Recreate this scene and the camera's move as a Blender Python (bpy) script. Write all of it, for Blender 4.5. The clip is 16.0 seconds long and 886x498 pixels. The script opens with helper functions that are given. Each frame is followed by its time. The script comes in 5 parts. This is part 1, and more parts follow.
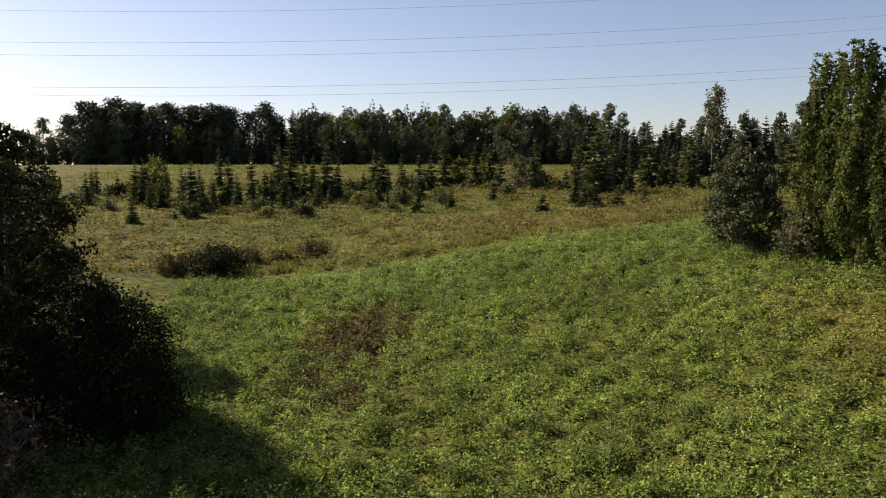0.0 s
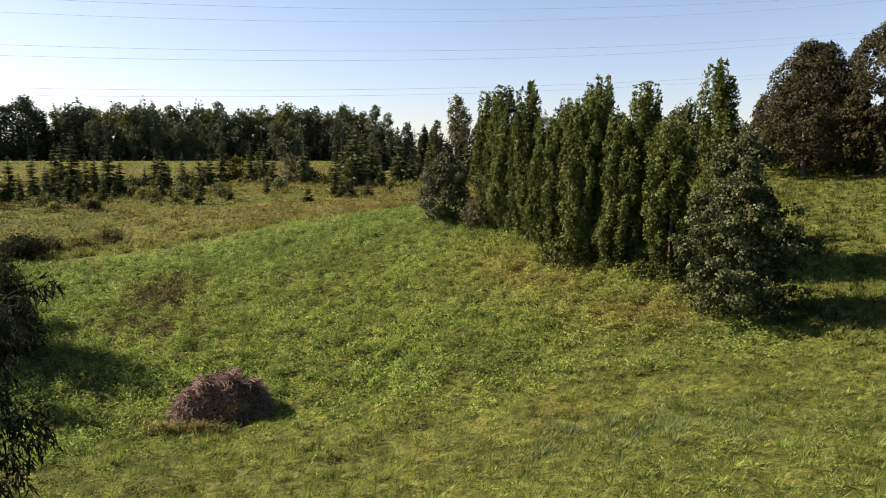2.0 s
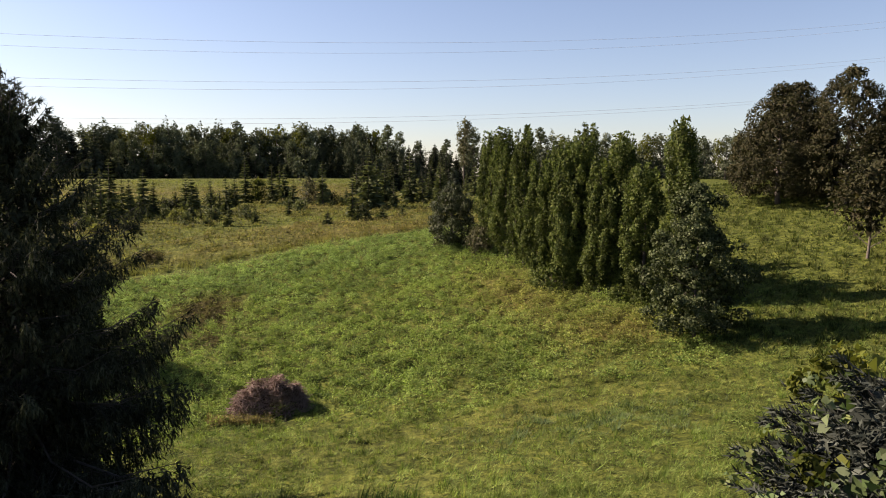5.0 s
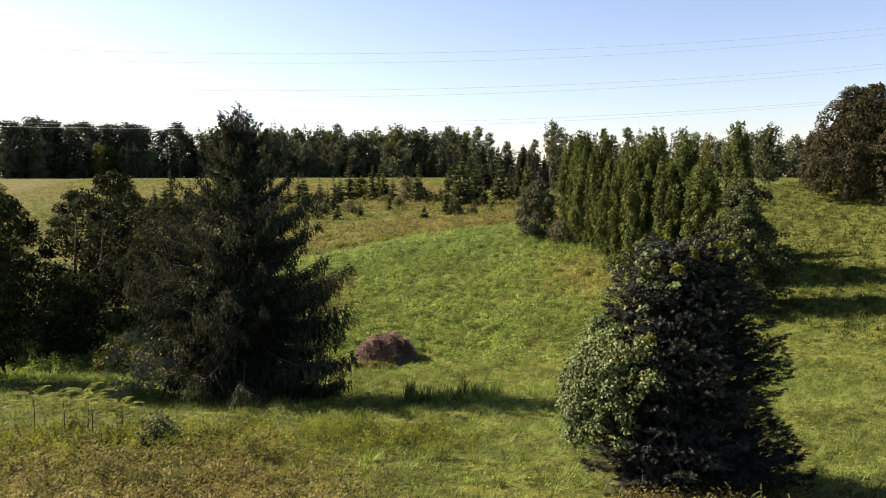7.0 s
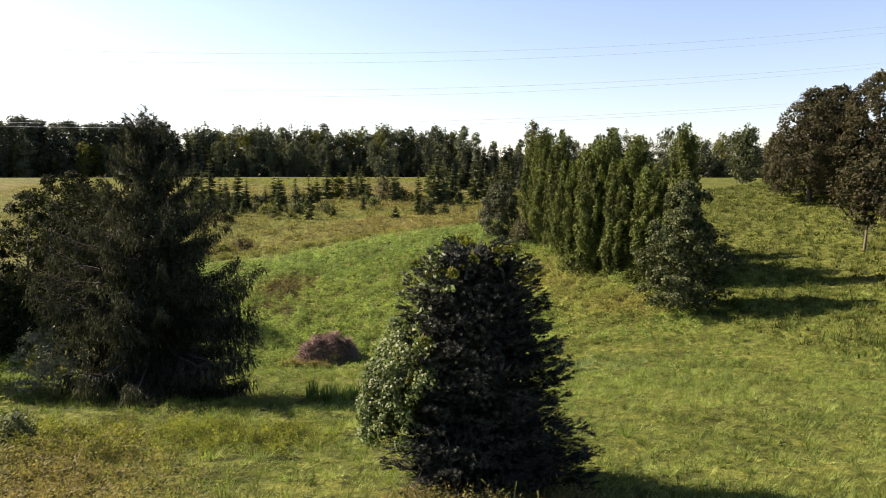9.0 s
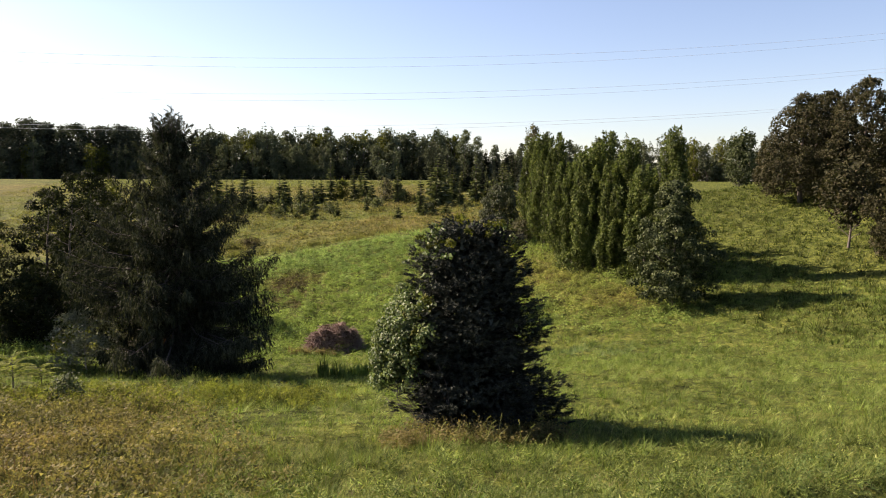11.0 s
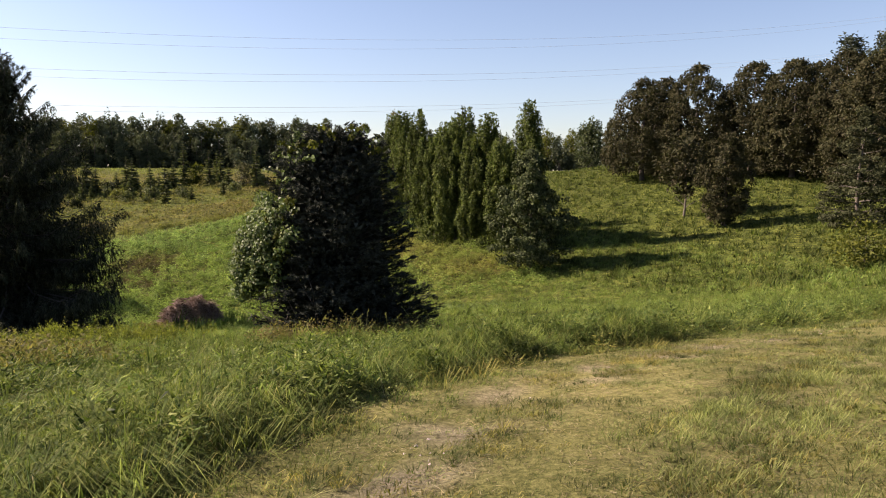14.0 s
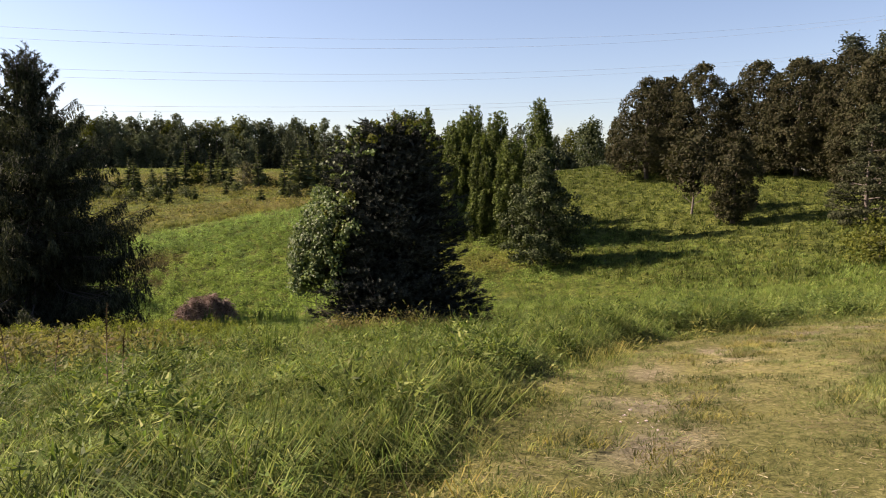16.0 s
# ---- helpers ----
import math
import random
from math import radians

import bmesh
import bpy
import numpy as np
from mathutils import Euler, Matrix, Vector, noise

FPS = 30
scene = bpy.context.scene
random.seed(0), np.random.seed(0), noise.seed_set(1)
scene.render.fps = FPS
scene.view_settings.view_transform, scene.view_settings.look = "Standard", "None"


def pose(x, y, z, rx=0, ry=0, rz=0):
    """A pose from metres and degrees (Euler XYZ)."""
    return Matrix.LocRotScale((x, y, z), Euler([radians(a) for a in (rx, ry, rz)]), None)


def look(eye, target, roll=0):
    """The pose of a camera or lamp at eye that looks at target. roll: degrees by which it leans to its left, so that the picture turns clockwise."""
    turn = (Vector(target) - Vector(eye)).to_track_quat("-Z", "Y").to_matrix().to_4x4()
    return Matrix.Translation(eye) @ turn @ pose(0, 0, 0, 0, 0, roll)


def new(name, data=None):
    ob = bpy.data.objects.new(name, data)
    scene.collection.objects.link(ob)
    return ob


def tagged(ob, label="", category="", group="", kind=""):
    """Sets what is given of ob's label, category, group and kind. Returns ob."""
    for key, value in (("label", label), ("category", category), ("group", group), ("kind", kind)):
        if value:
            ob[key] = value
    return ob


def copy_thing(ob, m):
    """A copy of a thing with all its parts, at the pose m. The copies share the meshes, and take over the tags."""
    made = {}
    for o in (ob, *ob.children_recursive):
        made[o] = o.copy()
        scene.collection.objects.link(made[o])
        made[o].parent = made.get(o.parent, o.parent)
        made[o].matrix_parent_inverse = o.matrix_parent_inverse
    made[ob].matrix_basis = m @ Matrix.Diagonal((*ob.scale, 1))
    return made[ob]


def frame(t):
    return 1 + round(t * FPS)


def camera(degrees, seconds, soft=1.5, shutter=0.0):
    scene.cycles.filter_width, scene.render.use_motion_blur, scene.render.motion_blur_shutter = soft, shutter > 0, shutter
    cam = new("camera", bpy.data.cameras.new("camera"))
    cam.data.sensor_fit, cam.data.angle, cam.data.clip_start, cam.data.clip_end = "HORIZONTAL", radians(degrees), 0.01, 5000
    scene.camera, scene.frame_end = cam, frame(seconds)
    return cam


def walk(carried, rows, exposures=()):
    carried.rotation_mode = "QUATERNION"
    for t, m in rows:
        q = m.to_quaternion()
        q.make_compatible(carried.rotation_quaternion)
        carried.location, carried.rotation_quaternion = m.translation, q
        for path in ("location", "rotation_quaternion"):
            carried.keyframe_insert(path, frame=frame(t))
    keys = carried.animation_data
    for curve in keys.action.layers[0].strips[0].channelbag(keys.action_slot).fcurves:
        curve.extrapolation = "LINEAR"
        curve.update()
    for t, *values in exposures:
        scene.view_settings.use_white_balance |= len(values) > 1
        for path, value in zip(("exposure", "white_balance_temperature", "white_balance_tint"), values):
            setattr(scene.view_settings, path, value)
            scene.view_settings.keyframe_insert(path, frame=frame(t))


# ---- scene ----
# ---- camera ----
cam = camera(63.4, 16.0, 1.0)
PATH = [
    (0, (0.3, -0.048, 10.13), (0.297, 1.941, 9.925), 0.0),
    (0.5, (0.182, -8.038, 9.981), (0.744, -6.13, 9.772), 0.2),
    (1, (0.047, -14.545, 10.053), (0.633, -12.644, 9.843), 0.0),
    (1.5, (-0.14, -18.84, 10.083), (0.448, -16.94, 9.869), -0.1),
    (2, (-0.243, -20.769, 10.574), (0.346, -18.87, 10.351), -0.2),
    (2.5, (-0.215, -21.069, 11.844), (0.373, -19.169, 11.633), -0.1),
    (3, (-0.196, -21.232, 12.868), (0.393, -19.331, 12.674), 0.0),
    (3.2, (-0.282, -21.634, 12.964), (0.307, -19.731, 12.78), 0.1),
    (5.3, (-3.111, -31.635, 12.884), (-2.564, -29.722, 12.688), -0.2),
    (5.5, (-3.474, -33.025, 12.838), (-3.078, -31.075, 12.641), -0.2),
    (6, (-4.556, -37.105, 12.679), (-4.233, -35.141, 12.485), -0.0),
    (6.5, (-5.231, -40.029, 12.63), (-4.907, -38.065, 12.437), -0.0),
    (7, (-5.39, -41.147, 12.669), (-5.067, -39.183, 12.476), -0.1),
    (7.5, (-4.238, -41.651, 12.731), (-3.918, -39.686, 12.538), -0.0),
    (8, (-2.186, -42.06, 12.749), (-1.864, -40.095, 12.556), 0.0),
    (8.5, (-1.047, -42.309, 12.779), (-0.719, -40.346, 12.585), -0.0),
    (9, (-0.738, -42.344, 12.811), (-0.409, -40.381, 12.616), -0.0),
    (9.2, (-0.714, -42.398, 12.798), (-0.385, -40.434, 12.606), 0.1),
    (11.5, (-1.283, -45.982, 11.836), (-0.959, -44.017, 11.653), 0.2),
    (12, (-1.271, -45.909, 11.021), (-0.948, -43.944, 10.835), 0.1),
    (12.5, (-1.297, -45.892, 10.434), (-0.975, -43.927, 10.247), 0.1),
    (13, (-1.282, -45.902, 10.037), (-0.801, -43.971, 9.845), 0.2),
    (13.5, (-1.306, -45.881, 9.893), (-0.67, -43.994, 9.7), 0.1),
    (14, (-1.307, -45.854, 9.852), (-0.616, -43.987, 9.657), 0.1),
    (14.5, (-1.535, -45.791, 9.856), (-0.829, -43.93, 9.661), 0.0),
    (15, (-2.414, -45.593, 9.892), (-1.708, -43.732, 9.696), -0.1),
    (15.5, (-2.82, -45.517, 9.871), (-2.116, -43.655, 9.675), -0.1),
    (16, (-2.975, -45.467, 9.686), (-2.27, -43.606, 9.491), -0.0),
]
walk(cam, [(t, look(eye, target, roll)) for t, eye, target, roll in PATH], [(0, 1.31, 7250, 25), (0.5, 1.54, 7250, 25), (1.5, 1.83, 7250, 25), (3.0, 1.56, 7250, 25), (6.0, 1.76, 7250, 25), (7.0, 1.97, 7250, 25), (8.5, 2.06, 7250, 25), (9.2, 2.06, 7250, 25), (12.0, 1.82, 7250, 25), (16, 1.76, 7250, 25)])

# ---- daylight: a clear late-summer sky, the sun low over the left shoulder of the hill ----
SUN_AZ, SUN_EL = 58.0, 34.0          # degrees left of the view axis, degrees above the horizon
to_sun = Vector((-math.sin(radians(SUN_AZ)) * math.cos(radians(SUN_EL)), math.cos(radians(SUN_AZ)) * math.cos(radians(SUN_EL)), math.sin(radians(SUN_EL))))
world = bpy.data.worlds.new("sky")
scene.world = world
world.use_nodes = True
wn = world.node_tree
sky = wn.nodes.new("ShaderNodeTexSky")
sky.sky_type, sky.sun_disc = "NISHITA", False
sky.sun_elevation, sky.sun_rotation = radians(SUN_EL), radians(-SUN_AZ)
sky.air_density, sky.dust_density, sky.ozone_density = 1.0, 0.65, 3.0
wn.links.new(sky.outputs[0], wn.nodes["Background"].inputs[0])
wn.nodes["Background"].inputs[1].default_value = 0.0535
lamp = bpy.data.lights.new("sun", "SUN")
lamp.energy, lamp.angle, lamp.color = 5.0, radians(0.6), (1.0, 0.93, 0.82)
sun = new("sun", lamp)
sun.matrix_world = look(to_sun * 300, (0, 0, 0))

# ---- materials ----
def nodes_of(name):
    m = bpy.data.materials.new(name)
    m.use_nodes = True
    t = m.node_tree
    return m, t, t.nodes, t.links, t.nodes["Principled BSDF"]


def ramp(n, stops):
    r = n.new("ShaderNodeValToRGB")
    e = r.color_ramp.elements
    while len(e) < len(stops):
        e.new(0.5)
    for k, (p, c) in enumerate(stops):
        e[k].position, e[k].color = p, (*c, 1)
    return r


def noise_at(n, l, scale, detail=3.0, rough=0.6):
    pos, tex = n.new("ShaderNodeNewGeometry"), n.new("ShaderNodeTexNoise")
    tex.inputs["Scale"].default_value, tex.inputs["Detail"].default_value, tex.inputs["Roughness"].default_value = scale, detail, rough
    l.new(pos.outputs["Position"], tex.inputs["Vector"])
    return tex


def mixed(n, l, kind, fac, a, b):
    x = n.new("ShaderNodeMixRGB")
    x.blend_type = kind
    for sock, v in zip(x.inputs, (fac, a, b)):
        if isinstance(v, bpy.types.NodeSocket):
            l.new(v, sock)
        else:
            sock.default_value = v if isinstance(v, (int, float)) else (*v, 1)
    return x.outputs[0]


def leaf_material(name, colours, glow=0.35, gloss=0.7, patch=0.5, dry=None, sheen=0.06, clump=1.5, tone_and_shade=1.0):
    """Thin living leaf: every leaf its own tone, larger patches of tone, finer mottling of tone and painted shade,
    light passing through. dry: the colours that the 'dry' attribute leads to.
    """
    m, t, n, l, b = nodes_of(name)
    geo = n.new("ShaderNodeNewGeometry")
    r = ramp(n, [(k / max(1, len(colours) - 1), c) for k, c in enumerate(colours)])
    l.new(geo.outputs["Random Per Island"], r.inputs[0])
    col = r.outputs[0]
    if dry:
        rd = ramp(n, [(k / max(1, len(dry) - 1), c) for k, c in enumerate(dry)])
        l.new(geo.outputs["Random Per Island"], rd.inputs[0])
        at = n.new("ShaderNodeAttribute")
        at.attribute_name = "dry"
        col = mixed(n, l, "MIX", at.outputs["Fac"], col, rd.outputs[0])
    big = noise_at(n, l, patch)
    tone = ramp(n, [(0.3, (0.62, 0.62, 0.62)), (0.7, (1.25, 1.25, 1.25))])
    l.new(big.outputs[0], tone.inputs[0])
    col = mixed(n, l, "MULTIPLY", 1.0, col, tone.outputs[0])
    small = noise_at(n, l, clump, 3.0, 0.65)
    tone2 = ramp(n, [(0.36, (1 - 0.5 * tone_and_shade, 1 - 0.46 * tone_and_shade, 1 - 0.5 * tone_and_shade)), (0.64, (1 + 0.4 * tone_and_shade, 1 + 0.38 * tone_and_shade, 1 + 0.3 * tone_and_shade))])
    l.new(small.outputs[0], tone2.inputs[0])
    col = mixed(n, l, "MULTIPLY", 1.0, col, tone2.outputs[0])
    l.new(col, b.inputs["Base Color"])
    b.inputs["Roughness"].default_value = gloss
    b.inputs["Specular IOR Level"].default_value = sheen
    tr, mix = n.new("ShaderNodeBsdfTranslucent"), n.new("ShaderNodeMixShader")
    l.new(mixed(n, l, "MULTIPLY", 1.0, col, (1.1, 1.2, 0.72)), tr.inputs[0])
    mix.inputs[0].default_value = glow
    l.new(b.outputs[0], mix.inputs[1])
    l.new(tr.outputs[0], mix.inputs[2])
    l.new(mix.outputs[0], n["Material Output"].inputs[0])
    return m


def bark_material(name, dark, light, scale=6.0):
    m, t, n, l, b = nodes_of(name)
    tex = noise_at(n, l, scale, 6.0, 0.7)
    r = ramp(n, [(0.3, dark), (0.7, light)])
    l.new(tex.outputs[0], r.inputs[0])
    l.new(r.outputs[0], b.inputs["Base Color"])
    b.inputs["Roughness"].default_value = 0.9
    bump = n.new("ShaderNodeBump")
    bump.inputs["Strength"].default_value, bump.inputs["Distance"].default_value = 0.6, 0.03
    l.new(tex.outputs[0], bump.inputs["Height"])
    l.new(bump.outputs[0], b.inputs["Normal"])
    return m


def ground_material(name, stops_green, stops_dry, bump_depth=0.12, fine=7.0):
    """Matted turf: mottling at three scales, bumps from the two finer ones."""
    m, t, n, l, b = nodes_of(name)
    f, h, g = noise_at(n, l, fine, 8.0, 0.8), noise_at(n, l, fine * 0.22, 5.0, 0.7), noise_at(n, l, 0.3, 4.0, 0.6)
    both = mixed(n, l, "MIX", 0.45, f.outputs[0], h.outputs[0])
    a, d = ramp(n, stops_green), ramp(n, stops_dry)
    l.new(both, a.inputs[0])
    l.new(both, d.inputs[0])
    at = n.new("ShaderNodeAttribute")
    at.attribute_name = "dry"
    col = mixed(n, l, "MIX", at.outputs["Fac"], a.outputs[0], d.outputs[0])
    tone = ramp(n, [(0.35, (0.68, 0.72, 0.62)), (0.65, (1.22, 1.2, 1.12))])
    l.new(g.outputs[0], tone.inputs[0])
    l.new(mixed(n, l, "MULTIPLY", 1.0, col, tone.outputs[0]), b.inputs["Base Color"])
    b.inputs["Roughness"].default_value = 0.95
    b.inputs["Specular IOR Level"].default_value = 0.05
    bump = n.new("ShaderNodeBump")
    bump.inputs["Strength"].default_value, bump.inputs["Distance"].default_value = 1.0, bump_depth
    l.new(both, bump.inputs["Height"])
    mound = n.new("ShaderNodeBump")
    mound.inputs["Strength"].default_value, mound.inputs["Distance"].default_value = 1.0, bump_depth * 2.2
    l.new(h.outputs[0], mound.inputs["Height"])
    l.new(mound.outputs[0], bump.inputs["Normal"])
    l.new(bump.outputs[0], b.inputs["Normal"])
    return m


DRY_BLADES = [(0.17, 0.13, 0.045), (0.24, 0.175, 0.06), (0.16, 0.14, 0.04), (0.28, 0.22, 0.09)]
soil = ground_material("soil_and_thatch", [(0.41, (0.0158, 0.0211, 0.0062)), (0.5, (0.0581, 0.0722, 0.0158)), (0.6, (0.132, 0.1452, 0.0299))],
                       [(0.41, (0.0308, 0.0229, 0.0088)), (0.5, (0.0968, 0.0739, 0.0246)), (0.6, (0.1848, 0.1408, 0.0528))])
track_mat = ground_material("worn_track", [(0.41, (0.0484, 0.0484, 0.0176)), (0.5, (0.1144, 0.1056, 0.0396)), (0.6, (0.2024, 0.176, 0.0792))],
                            [(0.41, (0.1056, 0.0792, 0.0598)), (0.5, (0.1936, 0.1514, 0.1214)), (0.6, (0.308, 0.2508, 0.2156))], 0.008, 60.0)
grass_mat = leaf_material("grass_blades", [(0.08, 0.126, 0.031), (0.113, 0.164, 0.04), (0.148, 0.194, 0.052), (0.097, 0.149, 0.045)], 0.36, 0.65, 0.2, DRY_BLADES, 0.05, 1.6, 1.3)
bank_mat = leaf_material("bank_grass_blades", [(0.035, 0.06, 0.014), (0.073, 0.112, 0.024), (0.131, 0.167, 0.038), (0.055, 0.093, 0.022), (0.17, 0.189, 0.066)], 0.28, 0.6, 0.6, DRY_BLADES, 0.05, 4.2, 1.35)
straw_mat = leaf_material("short_dry_blades", [(0.067, 0.093, 0.028), (0.114, 0.13, 0.048), (0.174, 0.167, 0.079), (0.087, 0.115, 0.035)], 0.35, 0.7, 0.8, None, 0.06, 2.8, 1.3)
litter_mat = leaf_material("dead_grass_litter", [(0.143, 0.118, 0.057), (0.214, 0.179, 0.1), (0.115, 0.086, 0.043), (0.272, 0.236, 0.151)], 0.15, 0.8, 0.8, None, 0.05, 2.8, 0.8)
lying_mat = leaf_material("flattened_grass_blades", [(0.086, 0.111, 0.033), (0.147, 0.166, 0.053), (0.224, 0.238, 0.09), (0.112, 0.138, 0.042)], 0.35, 0.6, 0.8, DRY_BLADES, 0.06, 2.8, 1.0)
meadow_mat = leaf_material("meadow_blades", [(0.117, 0.14, 0.043), (0.135, 0.158, 0.047), (0.155, 0.173, 0.053), (0.127, 0.152, 0.046)], 0.35, 0.8, 0.12, [(0.132, 0.1056, 0.0422), (0.154, 0.1188, 0.0475), (0.1452, 0.1162, 0.044), (0.1672, 0.132, 0.0581)], 0.03, 0.6, 0.9)
lawn_mat = leaf_material("lawn_blades", [(0.027, 0.041, 0.011), (0.056, 0.077, 0.02), (0.094, 0.106, 0.03), (0.044, 0.065, 0.022)], 0.38, 0.65, 0.2, DRY_BLADES, 0.06, 0.9, 1.25)
bluish_mat = leaf_material("bluish_blades", [(0.0774, 0.1162, 0.0546), (0.1082, 0.147, 0.0695), (0.139, 0.1707, 0.0854)], 0.4, 0.7, 0.3)
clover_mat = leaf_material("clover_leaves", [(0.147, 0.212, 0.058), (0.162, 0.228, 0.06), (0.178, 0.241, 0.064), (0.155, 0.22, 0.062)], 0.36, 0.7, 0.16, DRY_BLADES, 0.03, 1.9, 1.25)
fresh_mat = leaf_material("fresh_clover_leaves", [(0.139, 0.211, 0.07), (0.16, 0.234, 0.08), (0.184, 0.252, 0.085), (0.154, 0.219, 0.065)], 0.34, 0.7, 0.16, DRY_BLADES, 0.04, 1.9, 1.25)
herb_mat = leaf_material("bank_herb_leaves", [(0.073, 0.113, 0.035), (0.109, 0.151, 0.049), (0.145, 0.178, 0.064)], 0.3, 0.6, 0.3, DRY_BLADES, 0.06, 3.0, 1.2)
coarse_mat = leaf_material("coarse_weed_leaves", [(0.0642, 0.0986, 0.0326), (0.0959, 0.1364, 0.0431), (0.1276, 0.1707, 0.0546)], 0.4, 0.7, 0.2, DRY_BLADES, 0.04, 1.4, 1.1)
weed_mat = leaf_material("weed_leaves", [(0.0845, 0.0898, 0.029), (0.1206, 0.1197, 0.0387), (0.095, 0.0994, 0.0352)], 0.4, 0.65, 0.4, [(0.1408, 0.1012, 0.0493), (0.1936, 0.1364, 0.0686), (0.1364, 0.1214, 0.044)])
poplar_mat = leaf_material("poplar_leaves", [(0.041, 0.058, 0.017), (0.066, 0.085, 0.024), (0.101, 0.114, 0.035)], 0.28, 0.65, 0.3, None, 0.06, 1.5, 1.1)
linden_mat = leaf_material("linden_leaves", [(0.026, 0.026, 0.012), (0.033, 0.034, 0.015), (0.043, 0.04, 0.02), (0.045, 0.037, 0.02)], 0.22, 0.65, 0.12)
maple_mat = leaf_material("maple_leaves", [(0.022, 0.031, 0.013), (0.042, 0.053, 0.022), (0.062, 0.075, 0.035), (0.105, 0.116, 0.064)], 0.18, 0.65, 0.5, None, 0.06, 1.3, 1.25)
shrub_mat = leaf_material("glossy_shrub_leaves", [(0.0308, 0.0387, 0.0185), (0.0502, 0.0581, 0.029), (0.0801, 0.0871, 0.0502)], 0.15, 0.55, 0.5, None, 0.08, 1.3, 1.1)
vine_mat = leaf_material("vine_leaves", [(0.059, 0.09, 0.031), (0.078, 0.112, 0.041), (0.107, 0.132, 0.069), (0.098, 0.115, 0.026)], 0.3, 0.55, 0.7, None, 0.14)
spruce_mat = leaf_material("spruce_needles", [(0.018, 0.022, 0.015), (0.032, 0.036, 0.023), (0.064, 0.068, 0.046)], 0.18, 0.75, 0.6, None, 0.03)
hemlock_mat = leaf_material("hemlock_needles", [(0.0273, 0.0308, 0.0167), (0.0414, 0.0458, 0.0238), (0.0607, 0.0616, 0.0334)], 0.2, 0.75, 0.5, None, 0.04)
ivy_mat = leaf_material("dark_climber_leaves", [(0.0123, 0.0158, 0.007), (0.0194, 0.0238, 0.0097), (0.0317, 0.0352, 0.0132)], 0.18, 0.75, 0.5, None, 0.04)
blue_mat = leaf_material("blue_spruce_needles", [(0.021, 0.024, 0.019), (0.029, 0.032, 0.028), (0.065, 0.072, 0.061)], 0.03, 0.75, 0.6, None, 0.03)
young_mat = leaf_material("young_conifer_needles", [(0.052, 0.062, 0.028), (0.08, 0.092, 0.039), (0.118, 0.121, 0.051)], 0.2, 0.7, 0.15)
wood_mat = leaf_material("far_wood_leaves", [(0.0625, 0.0739, 0.0466), (0.0739, 0.0845, 0.051), (0.0845, 0.0933, 0.0546)], 0.16, 0.8, 0.06, None, 0.03, 0.3, 1.0)
gold_mat = leaf_material("yellowing_leaves", [(0.0528, 0.0625, 0.0114), (0.0862, 0.0889, 0.0158), (0.0722, 0.0792, 0.0185)], 0.3, 0.6, 0.3)
goldenrod_mat = leaf_material("goldenrod_leaves", [(0.0854, 0.1047, 0.0194), (0.1285, 0.1355, 0.029), (0.1047, 0.1162, 0.0299)], 0.45, 0.65, 0.4, [(0.1408, 0.1012, 0.0493), (0.1936, 0.1364, 0.0686)], 0.05)
frond_mat = leaf_material("sumac_fronds", [(0.1003, 0.1241, 0.0229), (0.147, 0.1628, 0.0308), (0.1241, 0.139, 0.0273)], 0.45, 0.6, 0.4)
pine_mat = leaf_material("pine_needles", [(0.0361, 0.0449, 0.0352), (0.0493, 0.0581, 0.0422), (0.0651, 0.0722, 0.0502)], 0.16, 0.8, 0.1, None, 0.03, 0.4, 0.7)
silver_mat = leaf_material("silver_leaves", [(0.0774, 0.0757, 0.0449), (0.1082, 0.1003, 0.0616), (0.0546, 0.0563, 0.029)], 0.25, 0.7, 0.5)
pale_leaf_mat = leaf_material("pale_shining_leaves", [(0.0774, 0.0854, 0.0466), (0.1241, 0.1276, 0.0774), (0.1857, 0.1857, 0.132)], 0.25, 0.45, 0.6, None, 0.3)
dead_mat = leaf_material("dead_leaves", [(0.066, 0.0405, 0.0264), (0.1082, 0.066, 0.0422), (0.1549, 0.0968, 0.066)], 0.15, 0.8, 0.8)
heap_mat = leaf_material("heaped_dead_leaves", [(0.064, 0.038, 0.03), (0.11, 0.067, 0.053), (0.157, 0.102, 0.081)], 0.15, 0.8, 1.2, None, 0.04, 2.5)
brown_mat = leaf_material("withered_weed_leaves", [(0.073, 0.061, 0.031), (0.105, 0.085, 0.045), (0.077, 0.077, 0.031)], 0.2, 0.8, 0.5, None, 0.03, 1.1, 1.1)
red_mat = leaf_material("reddish_seed_heads", [(0.0695, 0.0422, 0.0229), (0.1162, 0.0695, 0.0387), (0.1082, 0.0854, 0.0352)], 0.3, 0.7, 0.4)
bark = bark_material("grey_brown_bark", (0.035, 0.028, 0.022), (0.115, 0.092, 0.07))
spruce_bark = bark_material("dark_spruce_bark", (0.018, 0.015, 0.012), (0.05, 0.041, 0.032))
pale_bark = bark_material("pale_bark", (0.14, 0.12, 0.1), (0.32, 0.3, 0.26))
stick_mat = bark_material("dead_sticks", (0.07, 0.046, 0.036), (0.27, 0.18, 0.14), 3.0)
gravel_mat = bark_material("pale_gravel", (0.2, 0.15, 0.14), (0.46, 0.38, 0.36), 40.0)
tuft_mat = leaf_material("track_tuft_blades", [(0.085, 0.105, 0.03), (0.14, 0.15, 0.042), (0.2, 0.165, 0.06), (0.12, 0.135, 0.036)], 0.35, 0.65, 0.8, DRY_BLADES, 0.05, 3.0, 1.0)
